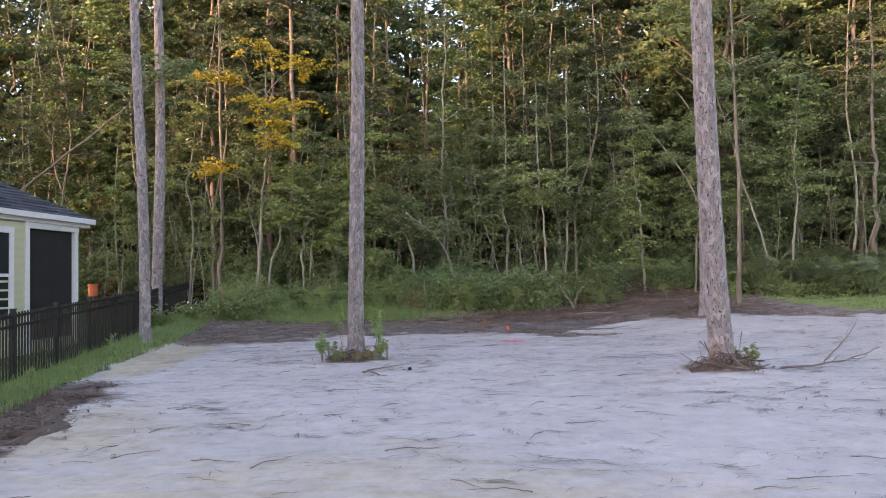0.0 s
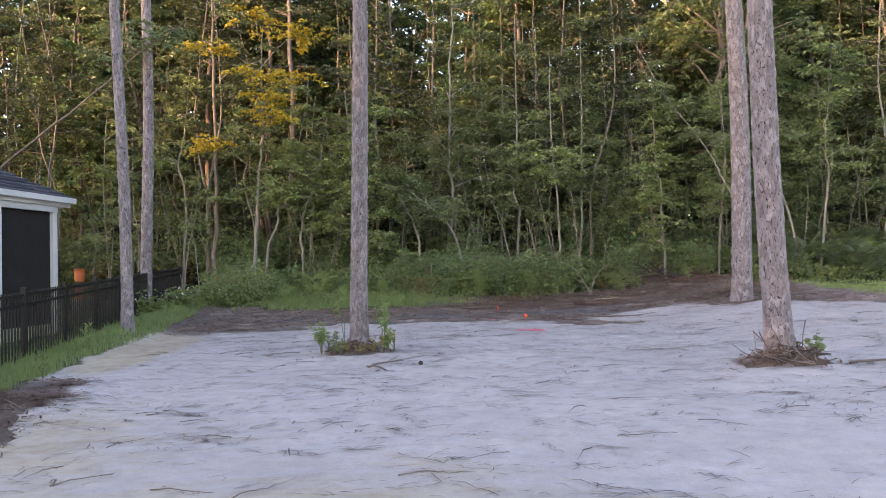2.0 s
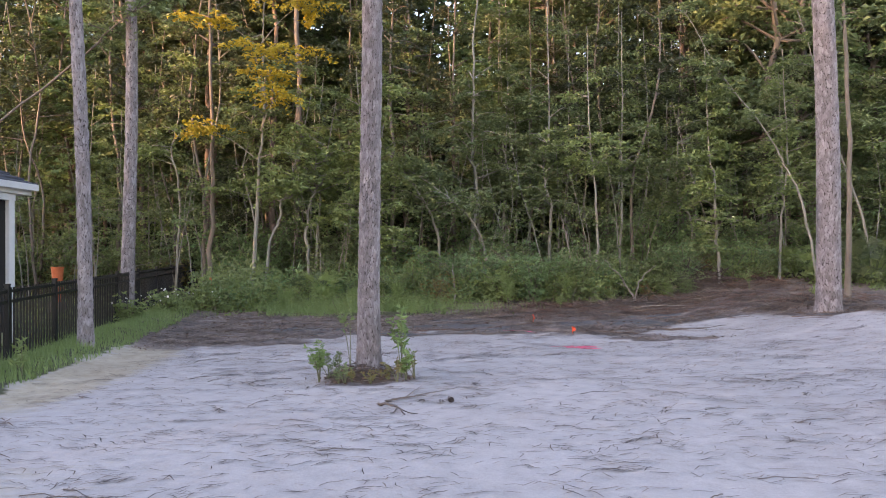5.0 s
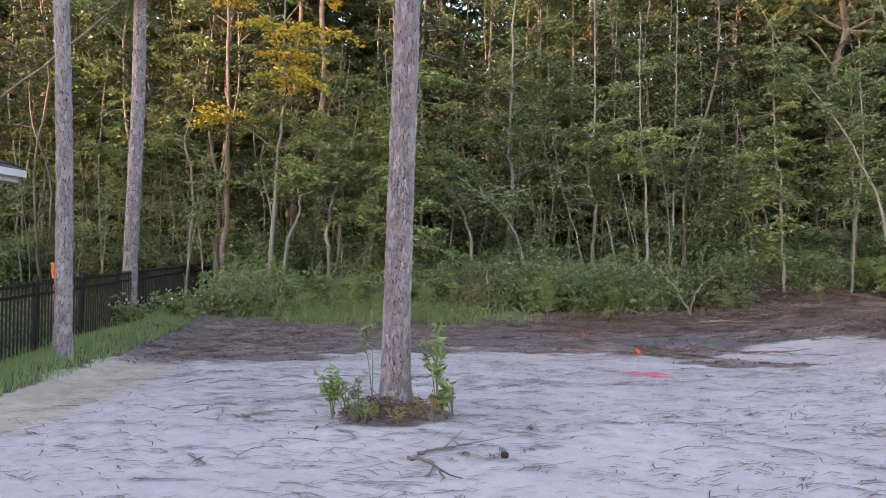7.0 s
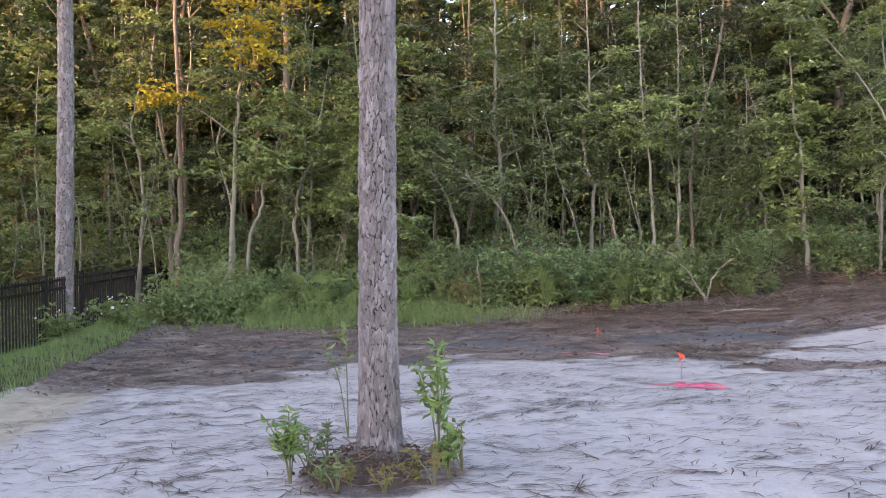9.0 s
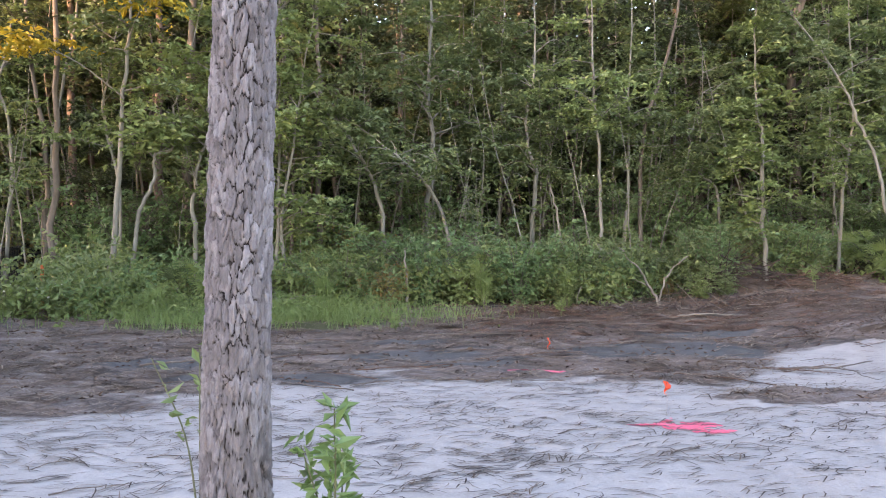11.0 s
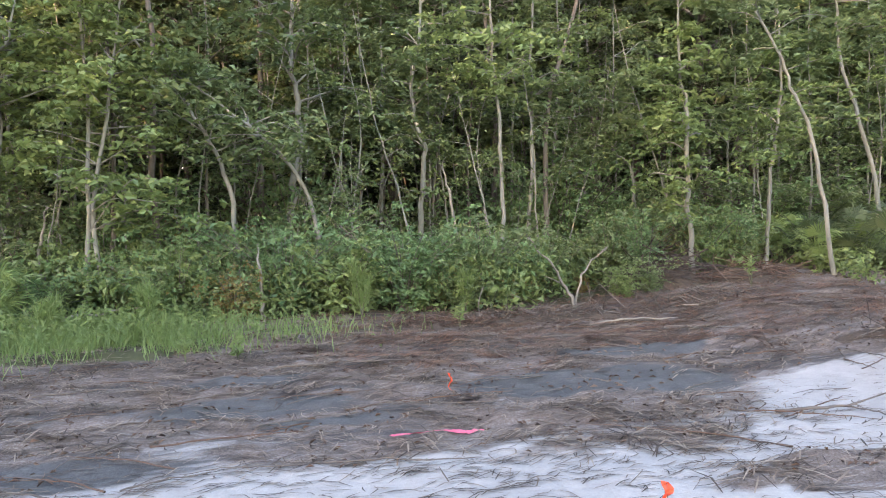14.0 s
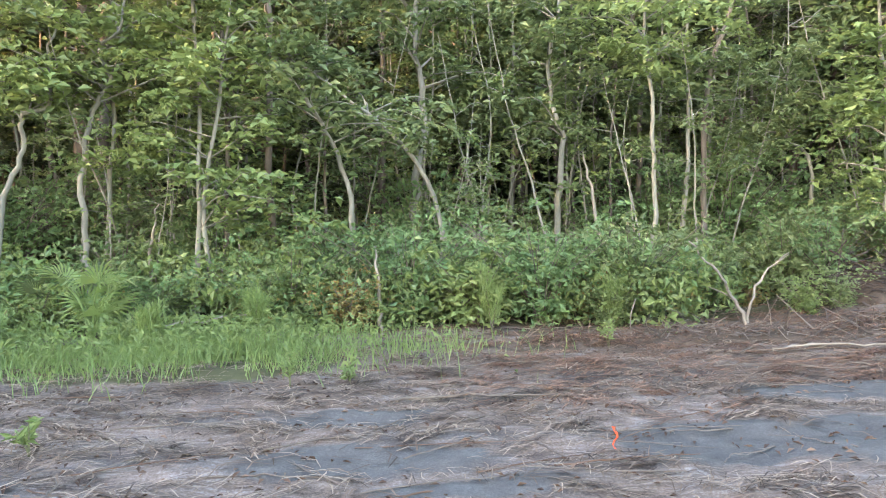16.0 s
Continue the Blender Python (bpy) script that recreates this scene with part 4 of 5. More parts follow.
HOUSE = pose(-8.06, 16.75, 0.12, 0, 0, -96.8)
house = thing("house", HOUSE, "cream-sided single-storey house with dark hip roof and screened porch", "house")
LEN, DEEP, EAVE = 12.0, 10.0, 2.72
wall = part("wall", box(box(box(Geo(), 1.72, -DEEP, -0.3, LEN, -0.06, EAVE), 0.0, -DEEP, -0.3, 1.72, -3.2, EAVE), 0.0, -0.12, -0.3, 1.72, -0.02, 0.35), SIDING, house)
board = Geo()
board.add([(1.80, 0.022, 0), (LEN, 0.022, 0), (LEN, -0.06, 0), (1.80, -0.06, 0), (1.80, 0.004, 0.172), (LEN, 0.004, 0.172), (LEN, -0.06, 0.172), (1.80, -0.06, 0.172)],
          [(0, 1, 5, 4), (3, 2, 1, 0), (4, 5, 6, 7), (0, 4, 7, 3), (1, 2, 6, 5)])
board = board.mesh("siding_board", SIDING)
for k in range(16):
    part("siding_board", board, None, wall).location = (0, 0, 0.0 + 0.168 * k)
part("corner_board", box(Geo(), 1.68, -0.06, -0.2, 1.80, 0.04, EAVE, 0, 0.006), WHITE, house)
part("porch_post", box(Geo(), 0.0, -0.14, -0.2, 0.14, 0.0, EAVE - 0.1, 0, 0.01), WHITE, house, "white square porch post")
part("porch_post", box(Geo(), 0.0, -3.2, -0.2, 0.14, -3.06, EAVE - 0.1, 0, 0.01), WHITE, house)
part("porch_beam", box(Geo(), 0.0, -0.16, EAVE - 0.12, 1.74, 0.01, EAVE), WHITE, house)
part("porch_beam", box(Geo(), -0.01, -3.2, EAVE - 0.12, 0.15, -0.16, EAVE), WHITE, house)
part("porch_screen", box(Geo(), 0.14, -0.085, 0.35, 1.68, -0.075, EAVE - 0.12), SCREEN, house, "dark insect screen")
part("porch_screen", box(Geo(), 0.06, -3.06, 0.35, 0.07, -0.14, EAVE - 0.12), SCREEN, house, "dark insect screen")
part("screen_rail", box(Geo(), 0.14, -0.10, 0.95, 1.68, -0.09, 0.99), BLACK, house)
win = part("window", box(box(Geo(), 2.16, 0.0, 2.46, 3.06, 0.06, 2.58, 0, 0.005), 2.12, 0.0, 0.82, 3.10, 0.09, 0.87, 0, 0.005), WHITE, house, "white double-hung window")
for x0 in (2.16, 2.94):
    part("window_frame", box(Geo(), x0, 0.0, 0.87, x0 + 0.12, 0.055, 2.46, 0, 0.005), WHITE, win)
part("meeting_rail", box(Geo(), 2.28, 0.0, 1.62, 2.94, 0.045, 1.68, 0, 0.004), WHITE, win)
part("pane", box(Geo(), 2.28, 0.012, 0.87, 2.94, 0.018, 1.62), GLASS, win)
part("pane", box(Geo(), 2.28, 0.022, 1.68, 2.94, 0.028, 2.46), GLASS, win)

OVER, RISE = 0.36, 0.56
e0, e1, f0, f1 = -OVER, LEN + OVER, 0.05, -DEEP - OVER
part("soffit", box(Geo(), e0, f1, EAVE, e1, f0, EAVE + 0.03), WHITE, house)
fas = Geo()
for b in ((e0, f0 - 0.03, e1, f0), (e0, f1, e1, f1 + 0.03), (e0, f1 + 0.03, e0 + 0.03, f0 - 0.03), (e1 - 0.03, f1 + 0.03, e1, f0 - 0.03)):
    box(fas, b[0], b[1], EAVE + 0.03, b[2], b[3], EAVE + 0.21)
part("fascia", fas, WHITE, house, "white fascia board")
gut = Geo()
box(gut, e0 - 0.06, f0 + 0.002, EAVE + 0.08, e1, f0 + 0.11, EAVE + 0.19, 0, 0.02)
part("gutter", gut, WHITE, house, "white rain gutter")
half = (f0 - f1) / 2
roof = Geo()
rows_n = 34
for k in range(rows_n):
    a, b = k / rows_n, (k + 1.25) / rows_n
    ia, ib = a * half, min(1.0, b) * half
    za, zb = EAVE + 0.20 + ia * RISE, EAVE + 0.19 + ib * RISE
    lift = 0.016
    o = 0.07
    for (p, q, r, s) in (
        ((e0 + ia - o, f0 - ia + o), (e1 - ia + o, f0 - ia + o), (e1 - ib, f0 - ib), (e0 + ib, f0 - ib)),
        ((e0 + ia - o, f1 + ia - o), (e0 + ia - o, f0 - ia + o), (e0 + ib, f0 - ib), (e0 + ib, f1 + ib)),
    ):
        cuts = 26
        P, Q, R_, S = (np.array(w) for w in (p, q, r, s))
        for c in range(cuts):
            u0, u1 = c / cuts, (c + 1) / cuts
            c0, c1, c2, c3 = P + (Q - P) * u0, P + (Q - P) * u1, S + (R_ - S) * u1, S + (R_ - S) * u0
            l2 = lift * RNG.uniform(0.5, 1.2)
            roof.add([(*c0, za + l2), (*c1, za + l2), (*c2, zb), (*c3, zb), (*c0, za - 0.015), (*c1, za - 0.015)], [(0, 1, 2, 3), (4, 5, 1, 0)])
hi = EAVE + 0.2 + half * RISE
roof.add([(e1, f0, EAVE + 0.2), (e1, f1, EAVE + 0.2), (e1 - half, (f0 + f1) / 2, hi)], [(0, 1, 2)])
roof.add([(e1, f1, EAVE + 0.2), (e0, f1, EAVE + 0.2), (e0 + half, (f0 + f1) / 2, hi), (e1 - half, (f0 + f1) / 2, hi)], [(0, 1, 2, 3)])
part("roof", roof, SHINGLE, house, "dark slate-grey shingled hip roof")

# orange buckets on a stand behind the fence
ORANGE = surface("orange_plastic", (0.45, 0.10, 0.035), (0.58, 0.14, 0.05), (0.66, 0.19, 0.07), 6, 0.45, 0.001)
buckets = thing("orange_bucket", pose(-10.4, 22.5, at(-10.4, 22.5)), "two stacked orange plastic buckets behind the black fence", "bucket")
for z0, r0 in ((0.25, 0.12), (0.76, 0.135)):
    p = [(0, 0, z0), (0, 0, z0 + 0.02), (0, 0, z0 + 0.30), (0, 0, z0 + 0.32), (0, 0, z0 + 0.36)]
    part("bucket", tube(Geo(), p, [r0 * 0.9, r0 * 0.95, r0 * 1.05, r0 * 1.15, r0 * 1.15], 20), ORANGE, buckets, smooth=False)
part("stand", box(box(Geo(), -0.16, -0.16, 0, 0.16, 0.16, 0.25, 0, 0.02), -0.04, -0.04, 0.61, 0.04, 0.04, 0.76), BARK_BROWN, buckets, "dark wooden stand")
stake = thing("marker_stake", pose(-6.5, 22.3, at(-6.5, 22.3)), "short orange marker stake at the end of the grass strip", "stake")
part("stake", box(Geo(), -0.025, -0.015, -0.05, 0.025, 0.015, 0.75, 0, 0.004), ORANGE, stake)


# ---------- grass ----------
def on_ground(x, y, lift=0.0):
    return np.stack([x, y, relief_z(x, y) + lift], 1)


n = 46000
y = RNG.uniform(2, 22.5, n)
x = -4.19 - 0.17 * y - 0.7 + (0.75 + grass_width(y)) * RNG.uniform(0, 1, n)
keep = fbm(x * 1.2, y * 1.2, 51) + RNG.uniform(-0.2, 0.2, n) > 0.33
g = blades(Geo(), on_ground(x[keep], y[keep]), 0.10, 0.0045)
m = RNG.uniform(size=n) < 0.25
k2 = m & (np.abs(x - (-4.19 - 0.17 * y)) < 0.25)
blades(g, on_ground(x[k2], y[k2]), 0.17, 0.004, 0.8)
solid("grass_strip", g, GRASS, "fresh green grass growing along the black fence", "grass", kind="stuff")
n = 9500
x, y = RNG.normal(-3.0, 1.3, n), RNG.normal(21.35, 0.5, n)
keep = fbm(x * 1.6, y * 1.6, 58) + RNG.uniform(-0.15, 0.15, n) > 0.42
g = blades(Geo(), on_ground(x[keep], y[keep]), 0.22, 0.005, 1.3)
x, y = RNG.uniform(-8, 2.2, 3000), RNG.uniform(20.9, 22.6, 3000)
keep = fbm(x * 1.1, y * 1.1, 57) > 0.58
blades(g, on_ground(x[keep], y[keep]), 0.26, 0.005, 0.9)
solid("wood_edge_grass", g, GRASS, "tall bright green grass before the wood's edge", "grass", kind="stuff")
n = 2600
x, y = RNG.normal(-3.0, 1.4, n), RNG.normal(21.5, 0.45, n)
solid("low_weeds", leaves(Geo(), on_ground(x, y, 0.0) + np.stack([x * 0, x * 0, RNG.uniform(0.05, 0.36, n)], 1), 0.08, 0.4, 0, 0.4), LEAF_LIGHT, "low leafy weeds among tall grass", "weeds", kind="stuff")
n = 22000
x, y = RNG.uniform(9.1, 17.5, n), RNG.uniform(16.0, 21.6, n)
keep = y + 0.25 * (x - 9) + 0.6 * (fbm(x, y, 61) - 0.5) > 16.9
solid("lawn", blades(Geo(), on_ground(x[keep], y[keep]), 0.07, 0.006), GRASS, "short green lawn beyond the sand", "grass", kind="stuff")
n = 16000
x, y = RNG.uniform(-15, -5.2, n), RNG.uniform(9, 27, n)
keep = (x < -4.6 - 0.17 * y)
solid("yard_grass", blades(Geo(), on_ground(x[keep], y[keep]), 0.10, 0.006), GRASS, "dark green grass of the fenced yard", "grass", kind="stuff")

# ---------- straw, chips and sticks ----------
n = 42000
x, y = RNG.uniform(-5.2, 9.5, n), RNG.uniform(2.2, 17.5, n)
dens = 0.45 * fbm(x * 0.9, y * 1.5, 71) + 0.35 * fbm(x * 4, y * 6, 73) - 0.011 * np.clip(14 - y, 0, 14) ** 1.3
keep = (dens + RNG.uniform(-0.3, 0.3, n) > 0.50) & (litter_at(x, y) < 0.6)
x, y = x[keep], y[keep]
g = strands(Geo(), on_ground(x, y, 0.006), RNG.normal(0.12, 0.6, len(x)), 0.12, 0.0034, 0.004, 0, 0.5)
for k in range(190):
    cx, cy = RNG.uniform(-4.8, 9), 3.0 + 13.5 * RNG.uniform() ** 0.6
    m = int(RNG.integers(3, 10))
    a0 = RNG.normal(0.12, 0.45)
    px = cx + RNG.normal(size=m) * 0.14
    py = cy + RNG.normal(size=m) * 0.04 + (px - cx) * math.tan(a0)
    strands(g, on_ground(px, py, 0.012), RNG.normal(a0, 0.5, m), 0.2, 0.005, 0.008, 0, 0.5)
n = 15000
x, y = RNG.uniform(-4.6, 9.5, n), RNG.uniform(8.2, 16.8, n)
dens = 0.5 * fbm(x * 0.7, y * 2.2, 75) + 0.3 * fbm(x * 3, y * 7, 76) + 0.022 * (y - 12)
keep = (dens + RNG.uniform(-0.2, 0.2, n) > 0.46) & (litter_at(x, y) < 0.7)
x, y = x[keep], y[keep]
strands(g, on_ground(x, y, 0.007), RNG.normal(0.1, 0.55, len(x)), 0.17, 0.0045, 0.006, 0, 0.5)
for k in range(1100):
    cx, cy = RNG.uniform(-4.2, 9.5), 3.0 + 13.6 * RNG.uniform() ** 0.55
    if fbm(np.array([cx * 0.5]), np.array([cy * 0.9]), 78)[0] + RNG.uniform(-0.2, 0.2) < 0.42 or litter_at(cx, cy) > 0.6:
        continue
    m, a0, ln = int(RNG.integers(3, 10)), RNG.normal(0.05, 0.55), RNG.uniform(0.06, 0.22)
    u, w = RNG.normal(size=m) * ln * 0.6, RNG.normal(size=m) * 0.016
    px, py = cx + u * math.cos(a0) - w * math.sin(a0), cy + u * math.sin(a0) + w * math.cos(a0)
    strands(g, on_ground(px, py, 0.008), RNG.normal(a0, 0.4, m), ln, RNG.uniform(0.003, 0.006), 0.014, 0, 0.6)
solid("pine_straw", g, NEEDLE_DRY, "scattered brown pine needles lying on pale sand", "pine straw", kind="stuff")

n = 62000
x, y = RNG.uniform(-7, 11, n), RNG.uniform(12.5, 23, n)
dens = fbm(x * 1.1, y * 2.4, 81)
keep = (litter_at(x, y) > RNG.uniform(0.25, 0.75, n)) & (dens > 0.40) & ((x < 8.5) | (y < 16.6)) & (x > -3.3 - 0.17 * y) & (grey_at(x, y) < RNG.uniform(0.1, 0.9, n)) & (np.hypot((x - 0.6) / 0.45, (y - 16.96) / 0.1) > 1)
x, y = x[keep], y[keep]
g = strands(Geo(), on_ground(x, y, 0.010), 0.08 + 2.2 * (fbm(x * 1.6, y * 2.4, 83, 2) - 0.5) + RNG.normal(0, 0.8, len(x)), 0.18, 0.0040, 0.022, 0, 0.4)
solid("raked_straw", g, STRAW, "thick raked pine straw over dark soil", "pine straw", kind="stuff")
# mats of raked straw, pale or rusty, heaped thicker towards the bushes
RUST_STRAW = surface("rusty_straw_needles", (0.085, 0.042, 0.028), (0.21, 0.105, 0.066), (0.34, 0.20, 0.135), 2, 0.85, 0, island=True, spread=0.22)
for mt, count, y_lo, y_hi, x_lo, x_hi, words in ((STRAW, 420, 15.6, 21.5, -5.5, 7.0, "mats of pale raked pine straw on dark soil"), (RUST_STRAW, 330, 19.0, 22.6, 0.2, 8.4, "rusty pine straw raked up before the bushes"), (NEEDLE_DRY, 150, 15.0, 20.5, -5.5, 7.0, "dark rotted straw in raked rows"), (CHIP, 110, 6.0, 11.5, -5.0, -3.9, "brown raked straw beside the grass strip")):
    g = Geo()
    for k in range(count):
        cx, cy = RNG.uniform(x_lo, x_hi), RNG.uniform(y_lo, y_hi)
        if litter_at(cx, cy) < 0.5 or grey_at(cx, cy) > 0.3 or math.hypot((cx - 0.6) / 0.6, (cy - 16.96) / 0.3) < 1 or cy > edge_y(cx) or math.hypot(cx - 5.97, cy - 17.1) < 0.3:
            continue
        m, a0, ln = int(RNG.integers(14, 46)), RNG.normal(0.05, 0.55), RNG.uniform(0.15, 0.38)
        u, w = RNG.normal(size=m) * ln * 0.7, RNG.normal(size=m) * 0.06
        px, py = cx + u * math.cos(a0) - w * math.sin(a0), cy + u * math.sin(a0) + w * math.cos(a0)
        lift = 0.008 + 0.035 * RNG.uniform(0, 1, m) * np.exp(-(u / ln) ** 2)
        q = on_ground(px, py)
        q[:, 2] += lift
        strands(g, q, RNG.normal(a0, 0.6, m), ln * 0.8, RNG.uniform(0.004, 0.008), 0.02, 0, 0.45)
    solid("straw_mat", g, mt, words, "pine straw", kind="stuff")
n = 16000
x, y = RNG.uniform(-7, 11, n), RNG.uniform(5, 23, n)
keep = (litter_at(x, y) > 0.45) & ((x < 8.5) | (y < 16.6)) & (fbm(x * 1.5, y * 2.4, 85) > 0.45)
x, y = x[keep], y[keep]
solid("bark_chips", leaves(Geo(), on_ground(x, y, 0.015), 0.055, 0.75, 0, 0.4), CHIP, "brown bark chips and dead leaves on soil", "debris", kind="stuff")


def stick(name, path, r, mat, label, category="stick", group="", forks=0, m=None):
    """A crooked stick, thinning to its tip, with a few side shoots."""
    p = spline(path, 5)
    p[1:-1] += RNG.normal(size=(len(p) - 2, 3)) * r * 0.5
    g = tube(Geo(), p, np.linspace(r, r * 0.35, len(p)), 7, 0, 0.12)
    for k in range(forks):
        q = p[int(RNG.integers(2, len(p) - 2))]
        d = (p[-1] - p[0]) / np.linalg.norm(p[-1] - p[0])
        e = q + (d + RNG.normal(size=3) * [0.8, 0.8, 0.35]) * RNG.uniform(0.06, 0.2)
        e[2] = max(e[2], q[2] - 0.01)
        tube(g, spline([q, (q + e) / 2 + RNG.normal(size=3) * 0.01, e], 3), np.linspace(r * 0.45, r * 0.2, 7), 5)
    return solid(name, g, mat, label, category, group, m=m, smooth=True)


TW = "small crooked dead twig lying on the ground"
twigs = [stick("twig", [(-0.2, 0, 0.008), (-0.03, 0.03 * s, 0.02), (0.12, -0.01 * s, 0.02), (0.26, 0.03, 0.012)], 0.0045, TWIG, TW, group="twigs on the sand", forks=f, m=pose(wx, wy, at(wx, wy))) for s, f, wx, wy in ((1, 2, -0.3, 6.2), (-1, 1, 1.3, 7.1), (0.5, 3, -2.7, 8.2), (-0.6, 0, 2.5, 5.2))]
limbs = [stick("dead_branch", [(-0.6, 0, 0.02), (-0.1, 0.08 * s, 0.05), (0.3, -0.03 * s, 0.045), (0.7, 0.05, 0.03)], 0.012, mt, "dead branch lying among raked straw", group="branches in the debris", forks=3, m=pose(wx, wy, at(wx, wy))) for s, mt, wx, wy in ((0.5, TWIG, 0.2, 19.2), (-0.4, CHIP, 3.9, 20.4), (0.6, TWIG, -2.8, 17.4))]
for k in range(170):
    wx, wy = RNG.uniform(-4.6, 8.5), RNG.uniform(3.2, 15.8)
    if min(math.hypot(wx + 1.4, wy - 12.1), math.hypot(wx - 3.74, wy - 10.2)) > 0.4:
        ob = copy_thing(twigs[k % 4], pose(wx, wy, at(wx, wy), 0, 0, RNG.normal(8, 35) + 180 * (k % 2)))
        ob.scale = (RNG.uniform(0.35, 0.95),) * 3
for k in range(230):
    wx, wy = RNG.uniform(-5.5, 8.0), RNG.uniform(16.2, 22.3)
    if math.hypot(wx - 5.97, wy - 17.1) > 0.45 and wy < edge_y(wx):
        ob = copy_thing(limbs[int(RNG.integers(3))], pose(wx, wy, at(wx, wy), 0, 0, RNG.normal(5, 40) + 180 * (k % 2)))
        ob.scale = (RNG.uniform(0.35, 1.0), RNG.uniform(0.35, 0.9), RNG.uniform(0.3, 0.6))
stick("forked_stick", [(-1.18, 10.86, at(-1.18, 10.86, 0.015)), (-1.02, 10.7, at(-1.02, 10.7, 0.03)), (-0.9, 10.36, at(-0.9, 10.36, 0.015))], 0.014, TWIG, "forked dead stick lying on pale sand", forks=4)
stick("dead_stick", [(-1.12, 10.95, at(-1.12, 10.95, 0.02)), (-0.95, 11.05, at(-0.95, 11.05, 0.03)), (-0.74, 11.2, at(-0.74, 11.2, 0.02))], 0.012, TWIG, "short dead stick lying on pale sand", forks=2)
stick("fallen_branch", [(4.35, 9.9, at(4.35, 9.9, 0.03)), (5.0, 10.2, at(5, 10.2, 0.06)), (5.6, 10.5, at(5.6, 10.5, 0.10)), (6.1, 10.7, at(6.1, 10.7, 0.22))], 0.016, TWIG, "fallen thin branch lying on pale sand", forks=6)
stick("fallen_branch", [(5.05, 10.25, at(5.05, 10.25, 0.05)), (5.35, 10.55, at(5.3, 10.5, 0.16)), (5.75, 10.9, at(5.7, 10.9, 0.34)), (5.95, 11.0, at(5.9, 11.0, 0.55))], 0.010, TWIG, "upturned thin branch rising from pale sand", forks=4)
stick("pale_pole", [(3.5, 20.95, at(3.5, 20.95, 0.04)), (4.0, 20.85, at(4.0, 20.85, 0.05)), (4.6, 20.75, at(4.6, 20.75, 0.05))], 0.02, PALE_WOOD, "pale barkless pole lying on straw", "branch")
stick("grey_branch", [(3.05, 16.75, at(3.05, 16.75, 0.02)), (3.5, 16.7, at(3.5, 16.7, 0.035)), (4.1, 16.85, at(4.1, 16.85, 0.03))], 0.015, TWIG, "grey dead branch lying across sandy soil", "branch", forks=2)
stick("white_log", [(-3.3, 22.0, at(-3.3, 22.0, 0.08)), (-2.7, 22.2, at(-2.7, 22.2, 0.14)), (-2.0, 22.5, at(-2.0, 22.5, 0.2))], 0.025, PALE_WOOD, "pale dead branch resting in tall grass", "branch")
stick("dead_stub", [(-0.5, 22.1, at(-0.5, 22.1)), (-0.53, 22.12, at(-0.5, 22.1, 0.5)), (-0.57, 22.1, at(-0.5, 22.1, 1.05))], 0.03, PALE_WOOD, "broken pale sapling stub among bushes", "stump")
stick("dead_stub", [(-3.56, 23.5, at(-3.56, 23.5)), (-3.5, 23.5, at(-3.5, 23.5, 0.9)), (-3.39, 23.5, at(-3.4, 23.5, 1.4))], 0.03, PALE_WOOD, "broken pale sapling stub among bushes", "stump")
stick("broken_snag", [(2.62, 24.0, at(2.6, 24, 0.2)), (2.45, 24.0, at(2.6, 24, 1.4)), (2.31, 24.0, at(2.6, 24, 2.05))], 0.035, PALE_WOOD, "broken leaning dead snag among bushes", "stump")
stick("bare_sapling", [(3.78, 22.1, at(3.78, 22.1)), (3.6, 22.1, at(3.78, 22.1, 0.35)), (3.42, 22.08, at(3.78, 22.1, 0.62)), (3.08, 22.1, at(3.78, 22.1, 1.0))], 0.024, PALE_WOOD, "forked bare pale sapling before the bushes", "sapling", forks=3)
stick("bare_sapling", [(3.8, 22.12, at(3.78, 22.1)), (3.86, 22.1, at(3.78, 22.1, 0.4)), (4.05, 22.12, at(3.78, 22.1, 0.65)), (4.3, 22.12, at(3.78, 22.1, 0.85))], 0.02, PALE_WOOD, "forked bare pale sapling before the bushes", "sapling", forks=2)


